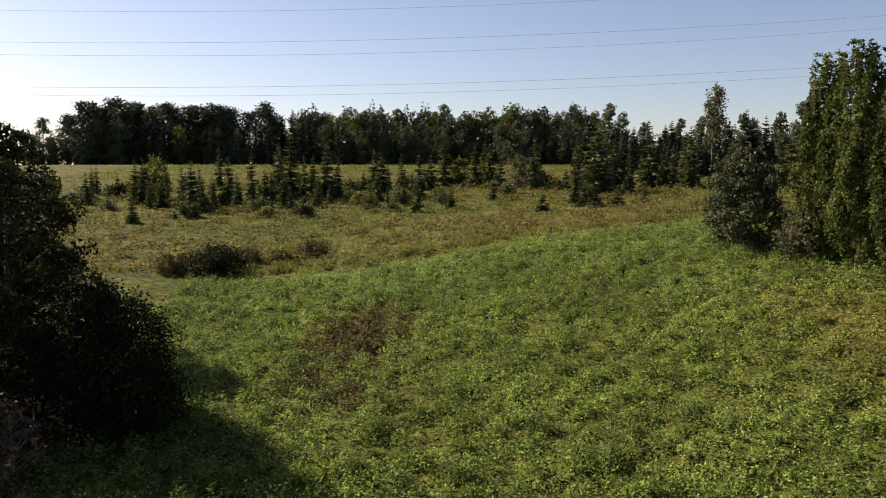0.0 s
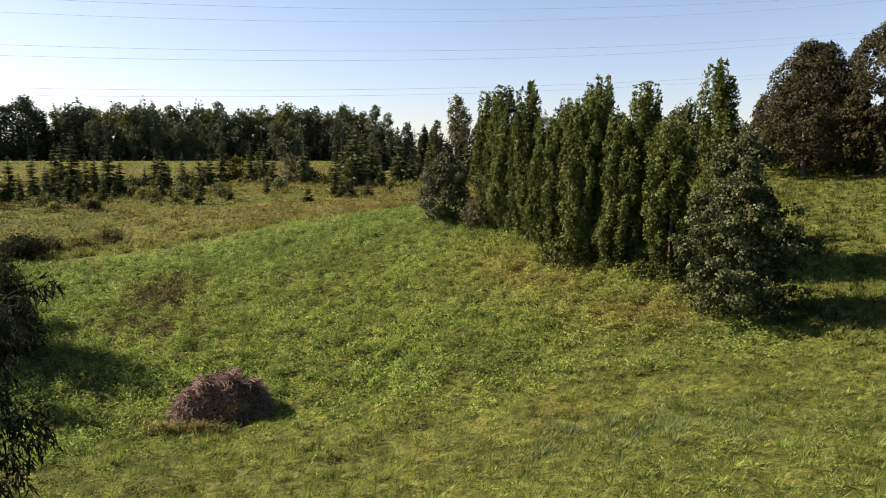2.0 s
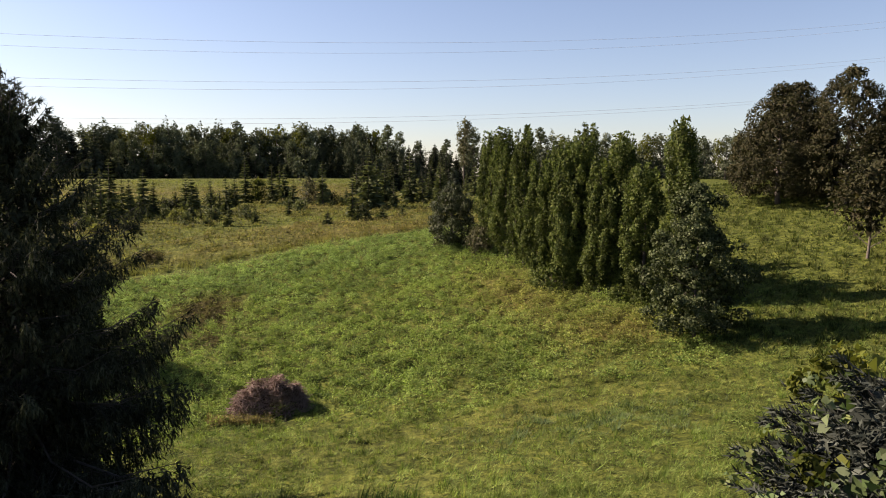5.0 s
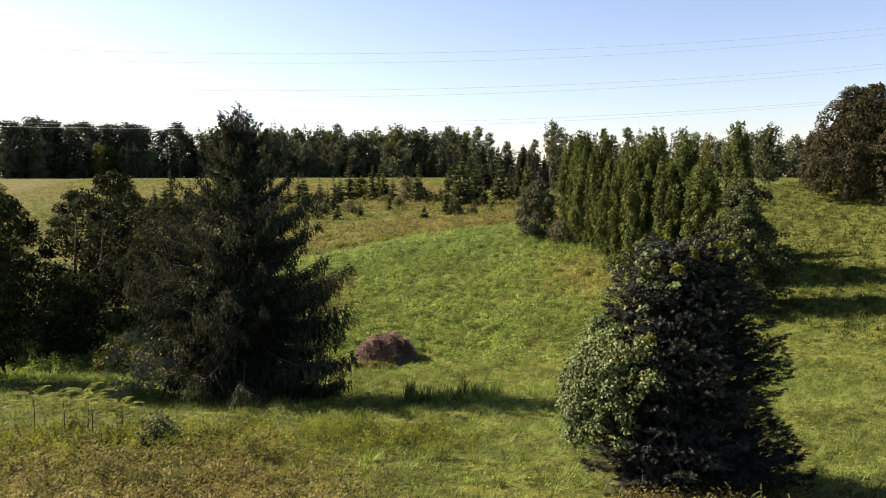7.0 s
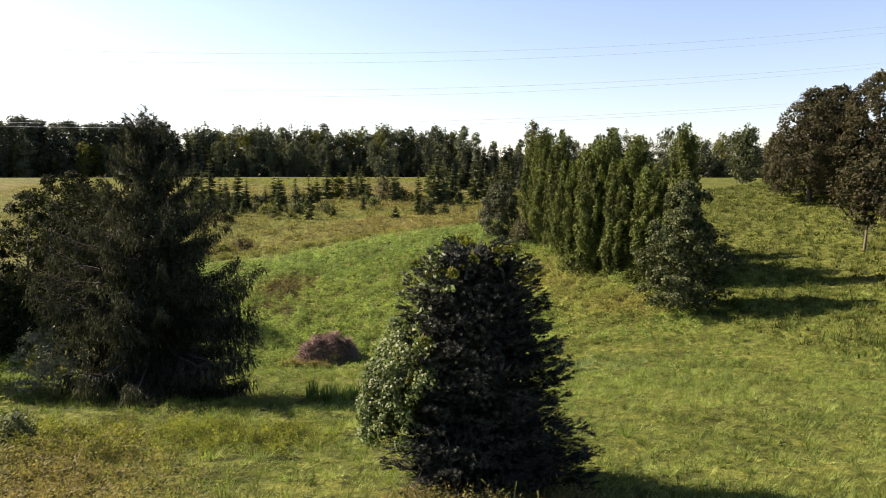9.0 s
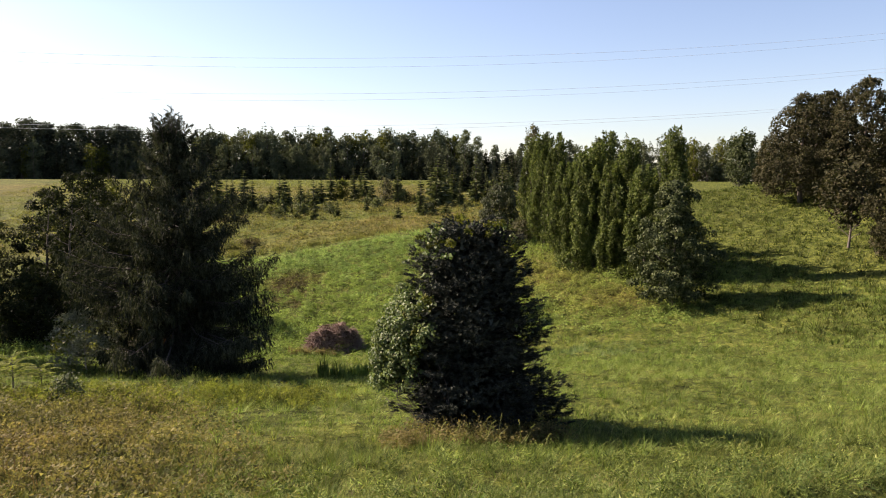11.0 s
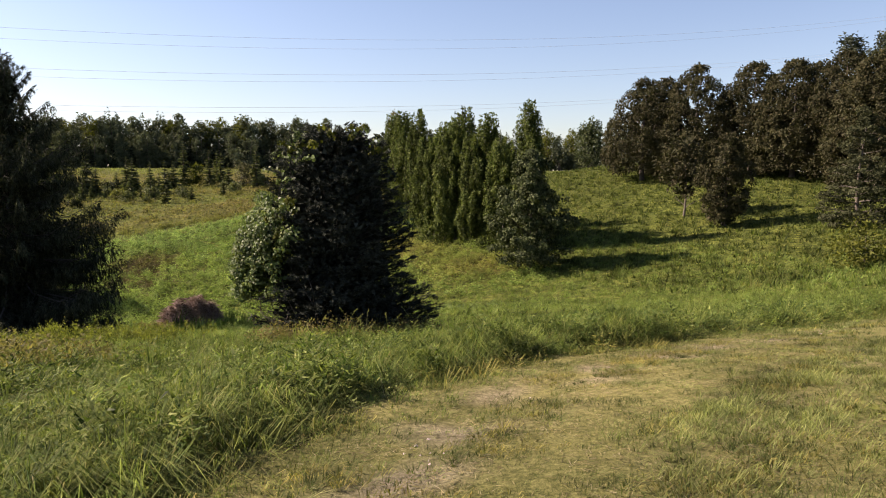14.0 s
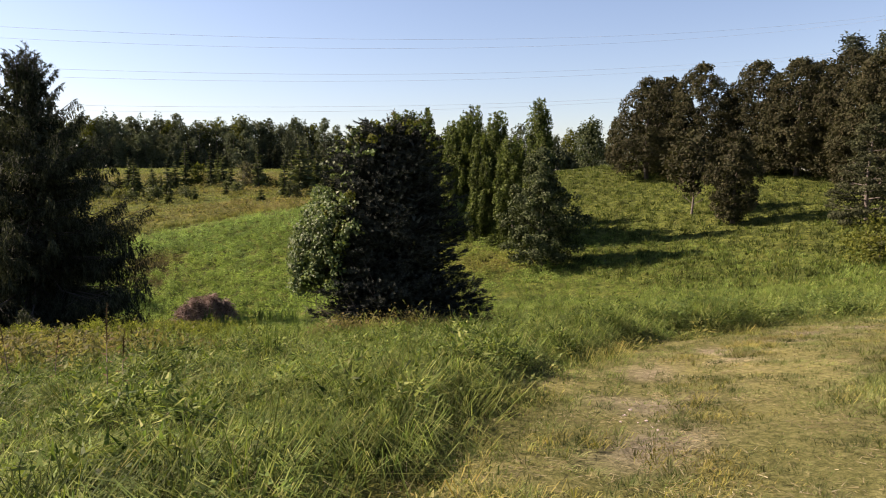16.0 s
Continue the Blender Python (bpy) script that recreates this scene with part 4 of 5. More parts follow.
# ---- the blue spruce and the vine on it ----
BLUE_LEVELS = [0.0, 0.06, 0.14, 0.25, 0.33, 0.45, 0.6, 0.75, 0.84, 0.92, 0.97, 1.0]
BLUE_REACH = [1.7, 2.2, 2.4, 2.25, 2.1, 2.15, 2.0, 1.74, 1.52, 1.22, 0.95, 0.4]


def blue_reach(h, a):
    """Reach of the crown at relative height h and bearing a: long low boughs towards the open lawn."""
    skirt = np.exp(-((h - 0.13) / 0.09) ** 2) * np.clip(np.cos(a), 0, 1)
    p = np.stack([np.cos(a) * 2, np.sin(a) * 2, h * 6], -1)
    return np.interp(h, BLUE_LEVELS, BLUE_REACH) * (1 + 0.1 * lumpy(p, 0.55, 2.0)) + 0.75 * skirt


def blue_spruce(x, y, top):
    r = np.random.default_rng(9)
    ob = thing("blue_spruce", x, y, "dense blue spruce with stiff grey-blue needles", "tree")
    H = top - spot(x, y)
    tb = Tubes()
    t = np.linspace(0, 1, 6)
    part("trunk", (lambda b: (b.add(np.stack([0 * t, 0 * t, t * H * 0.93 - 0.3], -1), 0.16 * (1.1 - t), 8), b.mesh("trunk"))[1])(Tubes()), bark, ob)
    sp, sd = [], []
    n = 430
    s = np.linspace(0, 1, 5)
    for k in range(n):
        u = 0.03 + 0.96 * (k / n) ** 1.3
        a = k * 2.39996 + r.uniform(-0.25, 0.25)
        ln = float(blue_reach(np.array(u), np.array(a))) * r.uniform(0.8, 1.06)
        out, side = np.array([math.cos(a), math.sin(a), 0]), np.array([-math.sin(a), math.cos(a), 0])
        rise = float(np.interp(u, [0, 0.3, 0.8, 1], [-0.12, 0.12, 0.5, 1.0]))
        zt = H * u
        z0 = max(0.15, min(zt - rise * ln, H * 0.92))
        B = out * (s * ln)[:, None] + np.stack([0 * s, 0 * s, z0 + (zt - z0) * s - 0.07 * ln * np.sin(np.pi * s)], -1)
        tb.add(B, 0.022 * (1.1 - s), 4)
        if u < 0.24 and math.cos(a + 0.35) < -0.15 and k % 4:
            for f in r.uniform(0.45, 1.0, 7):
                p = np.array([np.interp(f, s, B[:, c]) for c in range(3)])
                tb.add([p, p + (out * r.uniform(0.2, 0.7) + side * r.normal(0, 0.6) + np.array([0, 0, r.uniform(-0.6, 0.3)])) * 0.5], [0.009, 0.003], 3)
            continue
        # fans of stubby shoots towards the bough's end
        m = int(7 + 8.5 * ln)
        f = 1 - r.random(m) ** 1.5 * 0.55
        off = r.uniform(-1, 1, m) * (0.34 * ln * (1.1 - f) + 0.16)
        P = np.stack([np.interp(f, s, B[:, c]) for c in range(3)], -1) + side * off[:, None] + r.normal(0, 0.03, (m, 3))
        D = out * r.uniform(0.6, 1.0, m)[:, None] + side * (off * 1.6 + r.normal(0, 0.25, m))[:, None] + np.array([0, 0, 1.0]) * r.uniform(0.0, 0.45, m)[:, None]
        sp.append(P)
        sd.append(unit(D))
    P, D = np.concatenate(sp), np.concatenate(sd)
    side = unit(np.cross(D, [0.1, 0.2, 1.0]))
    up = np.cross(side, D)
    V = []
    for k in range(15):
        a = k * 2.39996
        w = side * math.cos(a) + up * math.sin(a)
        V.append(slivers(P + D * (0.01 + 0.15 * k / 15), D * 0.75 + w * 0.75, D + r.normal(0, 0.3, D.shape), 0.085, 0.024))
    V.append(slivers(P - D * 0.12, D, up, 0.3, 0.045))
    m = 9000
    hh, aa = r.uniform(0.02, 0.94, m), r.uniform(0, 2 * np.pi, m)
    q = np.stack([np.cos(aa), np.sin(aa), 0 * aa], -1)
    inner = q * (blue_reach(hh, aa) * r.uniform(0.1, 0.68, m))[:, None] + np.stack([0 * hh, 0 * hh, H * hh], -1)
    V.append(slivers(inner, q + r.normal(0, 0.6, (m, 3)), q + r.normal(0, 0.7, (m, 3)), 0.26, 0.13))
    part("branchwork", tb.mesh("branchwork"), spruce_bark, ob)
    part("foliage", pieces_mesh("foliage", np.concatenate(V), SLIVER), blue_mat, ob)
    # a vine heaped over the sunny flank, with runners up into the top
    vine = thing("climbing_vine", x, y, "climbing vine with pale green leaves on a spruce", "vine")
    n = 230
    h = r.beta(1.6, 1.6, n) * 0.42 + 0.24
    a = np.pi - 0.2 + r.normal(0, 0.42, n)
    bulge = 0.55 * np.exp(-((h - 0.37) / 0.17) ** 2) * np.exp(-((a - np.pi + 0.2) / 0.7) ** 2)
    reach = np.interp(h, BLUE_LEVELS, BLUE_REACH) * 0.97 + bulge + r.normal(0, 0.05, n)
    C = np.stack([np.cos(a) * reach, np.sin(a) * reach, H * h], -1)
    rad = r.uniform(0.13, 0.32, n)
    m = 62
    h2, a2 = 0.52 + 0.47 * r.random(m) ** 1.2, r.choice([2.9, 3.6, 2.3, -0.6], m, p=[0.38, 0.27, 0.13, 0.22]) + r.normal(0, 0.24, m)
    r2 = blue_reach(h2, a2) * 1.02
    C = np.concatenate([C, np.stack([np.cos(a2) * r2, np.sin(a2) * r2, H * h2], -1)])
    rad = np.concatenate([rad, r.uniform(0.05, 0.13, m)])
    m = 34
    h3, a3 = np.concatenate([r.uniform(0.86, 0.99, 20), r.uniform(0.4, 0.66, 14)]), np.concatenate([r.uniform(0, 6.28, 20), 3.5 + r.normal(0, 0.35, 14)])
    r3 = blue_reach(h3, a3) * 1.04
    part("yellowed_foliage", lobed_mesh("yellowed_foliage", r, np.stack([np.cos(a3) * r3, np.sin(a3) * r3, H * h3], -1), r.uniform(0.06, 0.15, m), 60, 0.07, None, 0.9, 0.5, True, 0.5, 0.45, 0.85, 0.06), gold_mat, vine, "yellow-green vine leaves")
    part("foliage", lobed_mesh("foliage", r, C, rad, 74, 0.076, None, 0.9, 0.5, True, 0.5, 0.45, 0.85, 0.06), vine_mat, vine)
    tb = Tubes()
    for k in range(14):
        a = np.pi + r.normal(0.15, 0.4)
        s = np.linspace(0, 1, 8)
        hh = 0.02 + s * r.uniform(0.4, 0.85)
        ang = a + 0.35 * np.sin(s * 5 + k)
        rad = blue_reach(hh, ang) * (0.5 + 0.4 * np.minimum(1, s * 3))
        tb.add(np.stack([np.cos(ang) * rad, np.sin(ang) * rad, hh * H - 0.05], -1), 0.008 * (1.15 - s), 4)
    part("stem", tb.mesh("stem"), bark, vine)


blue_spruce(2.9, -25.6, 11.45)


# ---- brush pile in the valley ----
def brush_pile(x, y):
    r = np.random.default_rng(21)
    ob = thing("brush_pile", x, y, "heap of dead brown branches and twigs", "brush pile")

    def heap(px, py):
        return (0.8 + 0.4 * lumpy(np.stack([px, py, 0 * px], -1), 0.35, 3.0)) * raw_heap(px, py)

    def raw_heap(px, py):
        return 2.5 * np.exp(-((px + 0.6) / 1.6) ** 4 - (py / 1.1) ** 2) + 2.1 * np.exp(-((px - 1.2) / 1.25) ** 4 - ((py - 0.2) / 1.1) ** 2) + 0.5 * np.exp(-((px + 2.2) / 0.8) ** 2 - ((py + 0.4) / 0.8) ** 2)
    tb = Tubes()
    for k in range(2300):
        px, py = r.uniform(-2.7, 2.5), r.normal(0, 0.75)
        hz = min(float(heap(np.array(px), np.array(py))), 2.45) * r.uniform(0.1, 1.0) ** 0.5
        a, ln = r.uniform(0, 2 * np.pi), r.uniform(0.4, 1.4)
        d = np.array([math.cos(a), math.sin(a), r.normal(0.0, 0.3)])
        mid = np.array([px, py, hz + 0.02])
        p0, p2 = mid - d * ln / 2, mid + d * ln / 2
        p0[2], p2[2] = max(p0[2] - 0.1, -0.05), max(p2[2] - 0.1, -0.05)
        w = r.uniform(0.006, 0.024)
        tb.add([p0, mid + [0, 0, r.uniform(0, 0.12)], p2], [w, w * 0.8, w * 0.3], 4)
    part("tangle", tb.mesh("tangle"), stick_mat, ob)
    n = 6500
    P = np.stack([r.uniform(-2.7, 2.5, n), r.normal(0, 0.8, n), np.zeros(n)], -1)
    P[:, 2] = np.minimum(heap(P[:, 0], P[:, 1]), 2.45) * r.uniform(0.3, 1.03, n) ** 0.5
    L = r.uniform(0.07, 0.2, n)
    part("withered_foliage", pieces_mesh("withered_foliage", slivers(P, r.normal(0, 1, (n, 3)), r.normal(0, 1, (n, 3)), L, L * 0.5), SLIVER), heap_mat, ob, "withered reddish brown leaves")


brush_pile(-0.5, 18.6)


# ---- young conifers planted over the meadow ----
def conifer(name, seed, height, radius, whorls, per, label, group, mat, droop=0.25, width=0.5, sub=3, spray=1.0):
    r = np.random.default_rng(seed)
    ob = thing(name, 0.0, 140.0, label, "conifer", group)
    part("stem", stem_mesh("stem", height * 0.95, height * 0.016 + 0.02), bark, ob)
    part("foliage", conifer_mesh("foliage", r, height, radius, whorls, per, droop, width, sub=sub, spray=spray), mat, ob)
    return ob


KINDS = [conifer("young_spruce", 200, 5.0, 1.05, 20, 8, "young narrow spruce in rough meadow grass", "young conifers in the meadow", young_mat),
         conifer("young_spruce", 201, 5.0, 1.35, 19, 9, "young broad spruce in rough meadow grass", "young conifers in the meadow", young_mat),
         conifer("young_spruce", 202, 5.0, 0.9, 21, 8, "young slender spruce in rough meadow grass", "young conifers in the meadow", young_mat)]
MEADOW_NEAR = [(-3.1, 93.2, 2.6), (1.2, 94.5, 2.3), (12.2, 86.4, 1.8), (18.9, 88.6, 1.9), (21.2, 86.6, 1.9), (16.9, 90.3, 5.7), (25.1, 89.1, 1.4), (17.3, 87.6, 2.3), (-17.8, 103.4, 4.0), (-21.2, 100.4, 2.3), (-39.1, 90.5, 2.6), (-34.9, 93.4, 1.0), (-32.9, 95.4, 1.5), (-35.2, 100.9, 5.2), (-32.7, 102.7, 3.6), (-37.7, 104.4, 4.4), (-40.6, 104.1, 3.4), (-41.7, 102.2, 3.1), (-35.4, 106.3, 3.0), (22.4, 105.2, 8.0), (24.6, 108.5, 7.3), (27.4, 105.7, 4.2)]
MEADOW_FAR = [(-31.5, 106.2, 5.2), (-30.0, 105.9, 3.2), (-29.0, 109.8, 5.4), (-27.6, 111.8, 3.6), (-25.1, 111.3, 6.4), (-23.9, 113.4, 7.6), (-29.0, 127.1, 5.6), (-22.1, 115.3, 4.9), (-21.5, 120.3, 4.5), (-18.3, 114.6, 6.1), (-16.5, 114.1, 4.6), (-10.8, 113.6, 5.4), (-10.0, 117.6, 5.1), (-6.4, 113.7, 4.8), (-3.5, 108.0, 5.2), (-1.9, 121.4, 4.4), (0.3, 128.0, 7.3), (7.8, 134.8, 5.6), (9.1, 113.9, 4.3), (15.4, 118.9, 6.8), (32.6, 113.9, 7.7), (34.7, 111.7, 4.2), (37.3, 107.8, 6.9), (5.9, 130.7, 5.8), (8.7, 132.8, 5.4), (-52.0, 105.0, 3.7), (-46.0, 107.7, 4.8), (-45.6, 109.8, 4.9), (-36.5, 108.3, 4.1), (-39.3, 127.2, 5.4)]
used = set()
for k, (x, y, h) in enumerate(MEADOW_NEAR + MEADOW_FAR):
    kind = KINDS[1] if h < 3 else KINDS[(k * 7) % 3]
    h *= 1.4
    if kind.name not in used:
        used.add(kind.name)
        kind.matrix_basis = pose(x, y, spot(x, y) - 0.05, 0, 0, k * 50)
        kind.scale = (h / 5 * (1.5 if h < 3 else 1.0),) * 2 + (h / 5,)
    else:
        copy_at(kind, x, y, h / 5 * (1.5 if h < 3 else 1.0), k * 50, 0.05, 1 / 1.5 if h < 3 else 1.0)
for k in range(40):
    x, y = rng.uniform(-58, 30), rng.uniform(100, 124)
    copy_at(KINDS[k % 3], x, y, rng.uniform(0.4, 1.1), k * 61, 0.05)
for k in range(34):
    x, y = 26 + rng.uniform(0, 46), 106 + rng.uniform(0, 60)
    copy_at(KINDS[k % 3], x, y, rng.uniform(0.9, 1.75), k * 37, 0.05)
bushes = [leafy_tree("meadow_bush", x, y, spot(x, y) + h, rad, 125 + k, m, label, "bush", "bushes among the young conifers", leaf=0.26, clumps=30, per=15, low=0.05, base=0.85, foot=0.03, lump=0.45, clump_r=0.28, limbs=6) for k, (x, y, h, rad, m, label) in enumerate([(-33.0, 99.0, 1.8, 1.3, young_mat, "low green bush among young conifers"), (-12.0, 108.0, 1.5, 1.5, weed_mat, "low yellow-green bush in the meadow"), (19.5, 96.0, 1.6, 1.6, ivy_mat, "low dark bush in the meadow")])]
for k in range(44):
    x, y = (rng.uniform(-58, -6), rng.uniform(92, 126)) if k % 3 else (rng.uniform(-20, 32), rng.uniform(90, 130))
    copy_at(bushes[(0, 0, 1, 2, 0)[k % 5]], x, y, rng.uniform(0.5, 1.35), k * 77, 0.05)
leafy_tree("meadow_shrub", 12.9, 121.0, 13.4, 2.4, 120, silver_mat, "pale grey-green bare-looking shrub in the meadow", "shrub", leaf=0.3, clumps=110, per=11, low=0.2, clump_r=0.4, foot=0.06)
leafy_tree("meadow_shrub", 2.8, 127.5, 12.9, 1.9, 121, gold_mat, "yellow-leaved shrub in the meadow", "shrub", leaf=0.3, clumps=110, per=13, low=0.1, foot=0.05)
leafy_tree("meadow_shrub", -44.6, 112.5, 13.0, 2.0, 122, gold_mat, "yellow-leaved small tree in the meadow", "shrub", leaf=0.3, clumps=110, per=13, low=0.3, foot=0.05)
leafy_tree("bramble_bush", -21.5, 67.0, 3.3, 2.6, 123, ivy_mat, "dark tangled bramble bush at the meadow's edge", "bush", leaf=0.18, clumps=170, per=30, low=0.05, base=0.9, foot=0.04, lump=0.4)
for k, (x, y, h) in enumerate([(-25.0, 66.6, 1.6), (-22.4, 70.4, 1.3), (-18.9, 70.4, 1.3), (-16.0, 71.6, 1.1), (-13.4, 73.4, 1.0)]):
    leafy_tree("bramble_bush", x, y, spot(x, y) + h, 1.7, 150 + k, (brown_mat, weed_mat)[k % 2], "low tangled brown-green bramble at the meadow's edge", "bush", "brambles at the meadow's edge", leaf=0.17, clumps=70, per=20, low=0.02, base=0.9, foot=0.03, lump=0.45, clump_r=0.22, limbs=8)


# ---- the far wood ----
def wood_kind(seed, mat, height, radius, label, low=1.0, lump=0.3, widest=0.45):
    r = np.random.default_rng(seed)
    ob = thing("woodland_tree", 0.0, 240.0, label, "tree", "trees of the far wood")
    part("trunk", wood_mesh("trunk", r, height, 0.25, radius, 1, 0.25, 0.8), bark, ob)
    C, rad = crown_lobes(r, height, low, radius, lambda u: egg(u, widest, 0.55, 0.1), 52 if height > 8 else 18, 0.95, lump, 1.6, 0.6, 0.3, seed)
    part("crown", lobed_mesh("crown", r, C, rad, 30, 0.4, None, 0.9, 0.3, fill=0.34), mat, ob)
    return ob


def pine_kind(seed, height, radius, plumes=90, size=1.0):
    """Layered plumes on a bare-ish trunk."""
    r = np.random.default_rng(seed)
    ob = thing("white_pine", 0.0, 240.0, "tall dark pine with layered plumes", "tree", "pines of the far wood")
    part("trunk", wood_mesh("trunk", r, height, 0.3, radius, 4, 0.3, 0.25), bark, ob)
    V = []
    for k in range(plumes):
        u = 0.08 + 0.9 * (k / plumes)
        a, rr = r.uniform(0, 2 * np.pi), radius * (1.05 - 0.85 * max(0, u - 0.45) / 0.55) * r.uniform(0.35, 1.0)
        c = np.array([math.cos(a) * rr, math.sin(a) * rr, height * u + 0.12 * rr])
        m = 20
        P = c + r.normal(0, 1, (m, 3)) * [0.85 * size, 0.85 * size, 0.4 * size]
        V.append(slivers(P, r.normal(0, 1, (m, 3)) * [1, 1, 0.4] + [0, 0, 0.3], r.normal(0, 1, (m, 3)), r.uniform(0.5, 1.0, m) * size, 0.42 * size))
    part("crown", pieces_mesh("crown", np.concatenate(V), SLIVER), pine_mat, ob)
    return ob


WOOD = [wood_kind(300, wood_mat, 15, 3.3, "far broad-leaved tree with a dull green crown", 0.2), wood_kind(301, wood_mat, 15, 2.7, "far broad-leaved tree with a dull green crown", 0.2, 0.4, 0.55),
        wood_kind(302, gold_mat, 14, 2.8, "far tree with yellow-green leaves", 0.2, 0.4), wood_kind(303, wood_mat, 15, 2.3, "far slender tree with a dull green crown", 0.2, 0.35, 0.5)]
PINES = [pine_kind(310, 17, 4.5), pine_kind(311, 17, 3.8)]
TALL_PINES = [pine_kind(312, 24, 5.0, 260, 0.75), pine_kind(313, 24, 4.4, 260, 0.75)]
DARKS = [conifer("dark_spruce", 320, 11.0, 2.6, 26, 9, "dark spruce in front of the far wood", "dark spruces of the far wood", spruce_mat, 0.3, 0.6, 3), conifer("dark_spruce", 321, 11.0, 2.1, 26, 9, "dark slender spruce in front of the far wood", "dark spruces of the far wood", pine_mat, 0.3, 0.6, 3)]
UNDER = [wood_kind(330, wood_mat, 5.0, 2.6, 'far rounded thicket bush at the wood edge', 0.1), wood_kind(331, wood_mat, 6.0, 2.4, 'far rounded thicket bush at the wood edge', 0.1)]
placed = set()


def plant(kind, x, y, s, turn):
    if kind.name in placed:
        return copy_at(kind, x, y, s, turn, 0.1)
    placed.add(kind.name)
    kind.matrix_basis = pose(x, y, spot(x, y) - 0.1, 0, 0, turn)
    kind.scale = (s, s, s)


def arc(az0, az1, n, dist, kinds, size, spread=8.0, grow=0.12):
    """Plants trees along a bow of the horizon, seen from the hill's foot, between two bearings in degrees."""
    if dist > 190:
        dist, size, spread = dist * 1.26, size * 1.24, spread * 1.26
    for k in range(n):
        a = radians(az0 + (az1 - az0) * (k + 0.5 + rng.uniform(-0.35, 0.35)) / n)
        d = dist + rng.uniform(-spread, spread)
        plant(kinds[int(rng.integers(len(kinds)))], d * math.sin(a), d * math.cos(a), size * (1 + rng.uniform(-grow, grow)), rng.uniform(0, 360))


arc(-26.6, -16.0, 24, 204, PINES, 0.93, 7, 0.12)
arc(-27, -15, 18, 197, [WOOD[0], DARKS[0], WOOD[2], DARKS[1]], 0.68, 6)
arc(-27.6, -27.2, 1, 200, PINES, 0.76, 1)
arc(-30, -28, 3, 205, DARKS, 0.45, 4)
arc(-15.2, -12.4, 5, 200, PINES, 0.9, 4)
arc(-30, 14, 46, 201, UNDER, 1.1, 3, 0.35)
arc(-12.6, -10.4, 4, 197, DARKS, 1.2, 4)
arc(-11.5, 12, 60, 212, [WOOD[0], WOOD[1], WOOD[0], WOOD[3], WOOD[2]], 1.08, 7, 0.14)
arc(-30, -13, 24, 214, [WOOD[0], DARKS[0], WOOD[1], PINES[1]], 0.8, 5, 0.12)
arc(-12, 13, 26, 222, [WOOD[1], WOOD[0]], 1.02, 5, 0.08)
arc(-11, 12, 34, 200, [DARKS[0], WOOD[1], DARKS[0], WOOD[0]], 0.74, 4)
arc(12, 30, 30, 205, [DARKS[0], DARKS[1], WOOD[3]], 0.9, 14, 0.25)
arc(11, 21, 18, 168, DARKS, 0.7, 14, 0.25)
arc(12, 28, 20, 214, [WOOD[0], WOOD[3], DARKS[0]], 0.74, 5, 0.12)
arc(17.2, 19.0, 3, 184, DARKS, 1.0, 3)
arc(22, 24.5, 3, 172, DARKS, 1.2, 4)
arc(27, 52, 40, 225, [WOOD[0], WOOD[1], WOOD[2], WOOD[3]], 0.95, 12, 0.16)
arc(24, 48, 26, 218, UNDER, 1.5, 6, 0.3)
arc(-60, -30, 10, 230, [WOOD[0], PINES[0]], 0.55, 14)
arc(52, 75, 8, 190, [WOOD[0], WOOD[1], PINES[0]], 1.1, 20)
leafy_tree("tall_pale_tree", 57.0, 152.0, 28.3, 2.1, 130, silver_mat, "tall slender tree with pale grey-green leaves", leaf=0.45, clumps=90, per=16, low=7.0, clump_r=0.45)
leafy_tree("lone_tree", 102.0, 121.0, 25.6, 3.8, 131, maple_mat, "small lone tree on the upper lawn", leaf=0.45, clumps=260, per=13, low=2.0, clump_r=0.45, foot=0.16)
for k, (x, y, top) in enumerate([(104.4, 44.4, 33.8), (103.0, 37.0, 33.0), (108.0, 33.0, 34.0)]):
    plant(TALL_PINES[k % 2], x, y, (top - spot(x, y)) / 24, 70 * k)
for k, (x, y, h) in enumerate([(58.5, 3.5, 11.5), (62.5, -3.0, 12.5)]):
    leafy_tree("hemlock_tree", x, y, spot(x, y) + h, 3.6, 340 + k, hemlock_mat, "grey-green hemlock with drooping feathery sprays", group="hemlocks at the lawn edge", leaf=0.17, per=70, low=0.1, widest=0.2, base=0.85, lump=0.35, lump_size=0.9, tip=0.75, rise=0.1, limbs=24, lobes=230, size=0.5, inner=0.4, squash=0.45)


# ---- grass and herbs ----
def stuff(name, me, mat, label, category):
    tagged(part(name, me, mat), label, category, kind="stuff")


def off_track(x, y):
    return 1 - on_track(x, y)


def patchy(size, seed, floor=0.15):
    """Growth in tufts and gaps."""
    return lambda a, b: np.clip(0.55 + 1.1 * lumpy(np.stack([a, b, 0 * a], -1), size, seed), floor, 1)


def verge(x, y):
    """Taller growth along the track's edge."""
    return 1 + 0.35 * np.exp(-((track_side(x, y) + 0.9) / 0.6) ** 2)


def weedy(a, b):
    """The weed-grown part of the near slope."""
    return np.clip((-3.6 - a - 0.3 * (b + 24)) / 3.5, 0, 1) * np.clip((a + 21 + 2 * np.sin(b)) / 5, 0, 1) * np.clip((b + 35.5 + np.sin(a)) / 5, 0, 1) * np.clip((-15.4 - 0.25 * np.clip(a + 5, 0, 6) - b + 0.6 * np.sin(1.3 * a)) / 2, 0, 1)


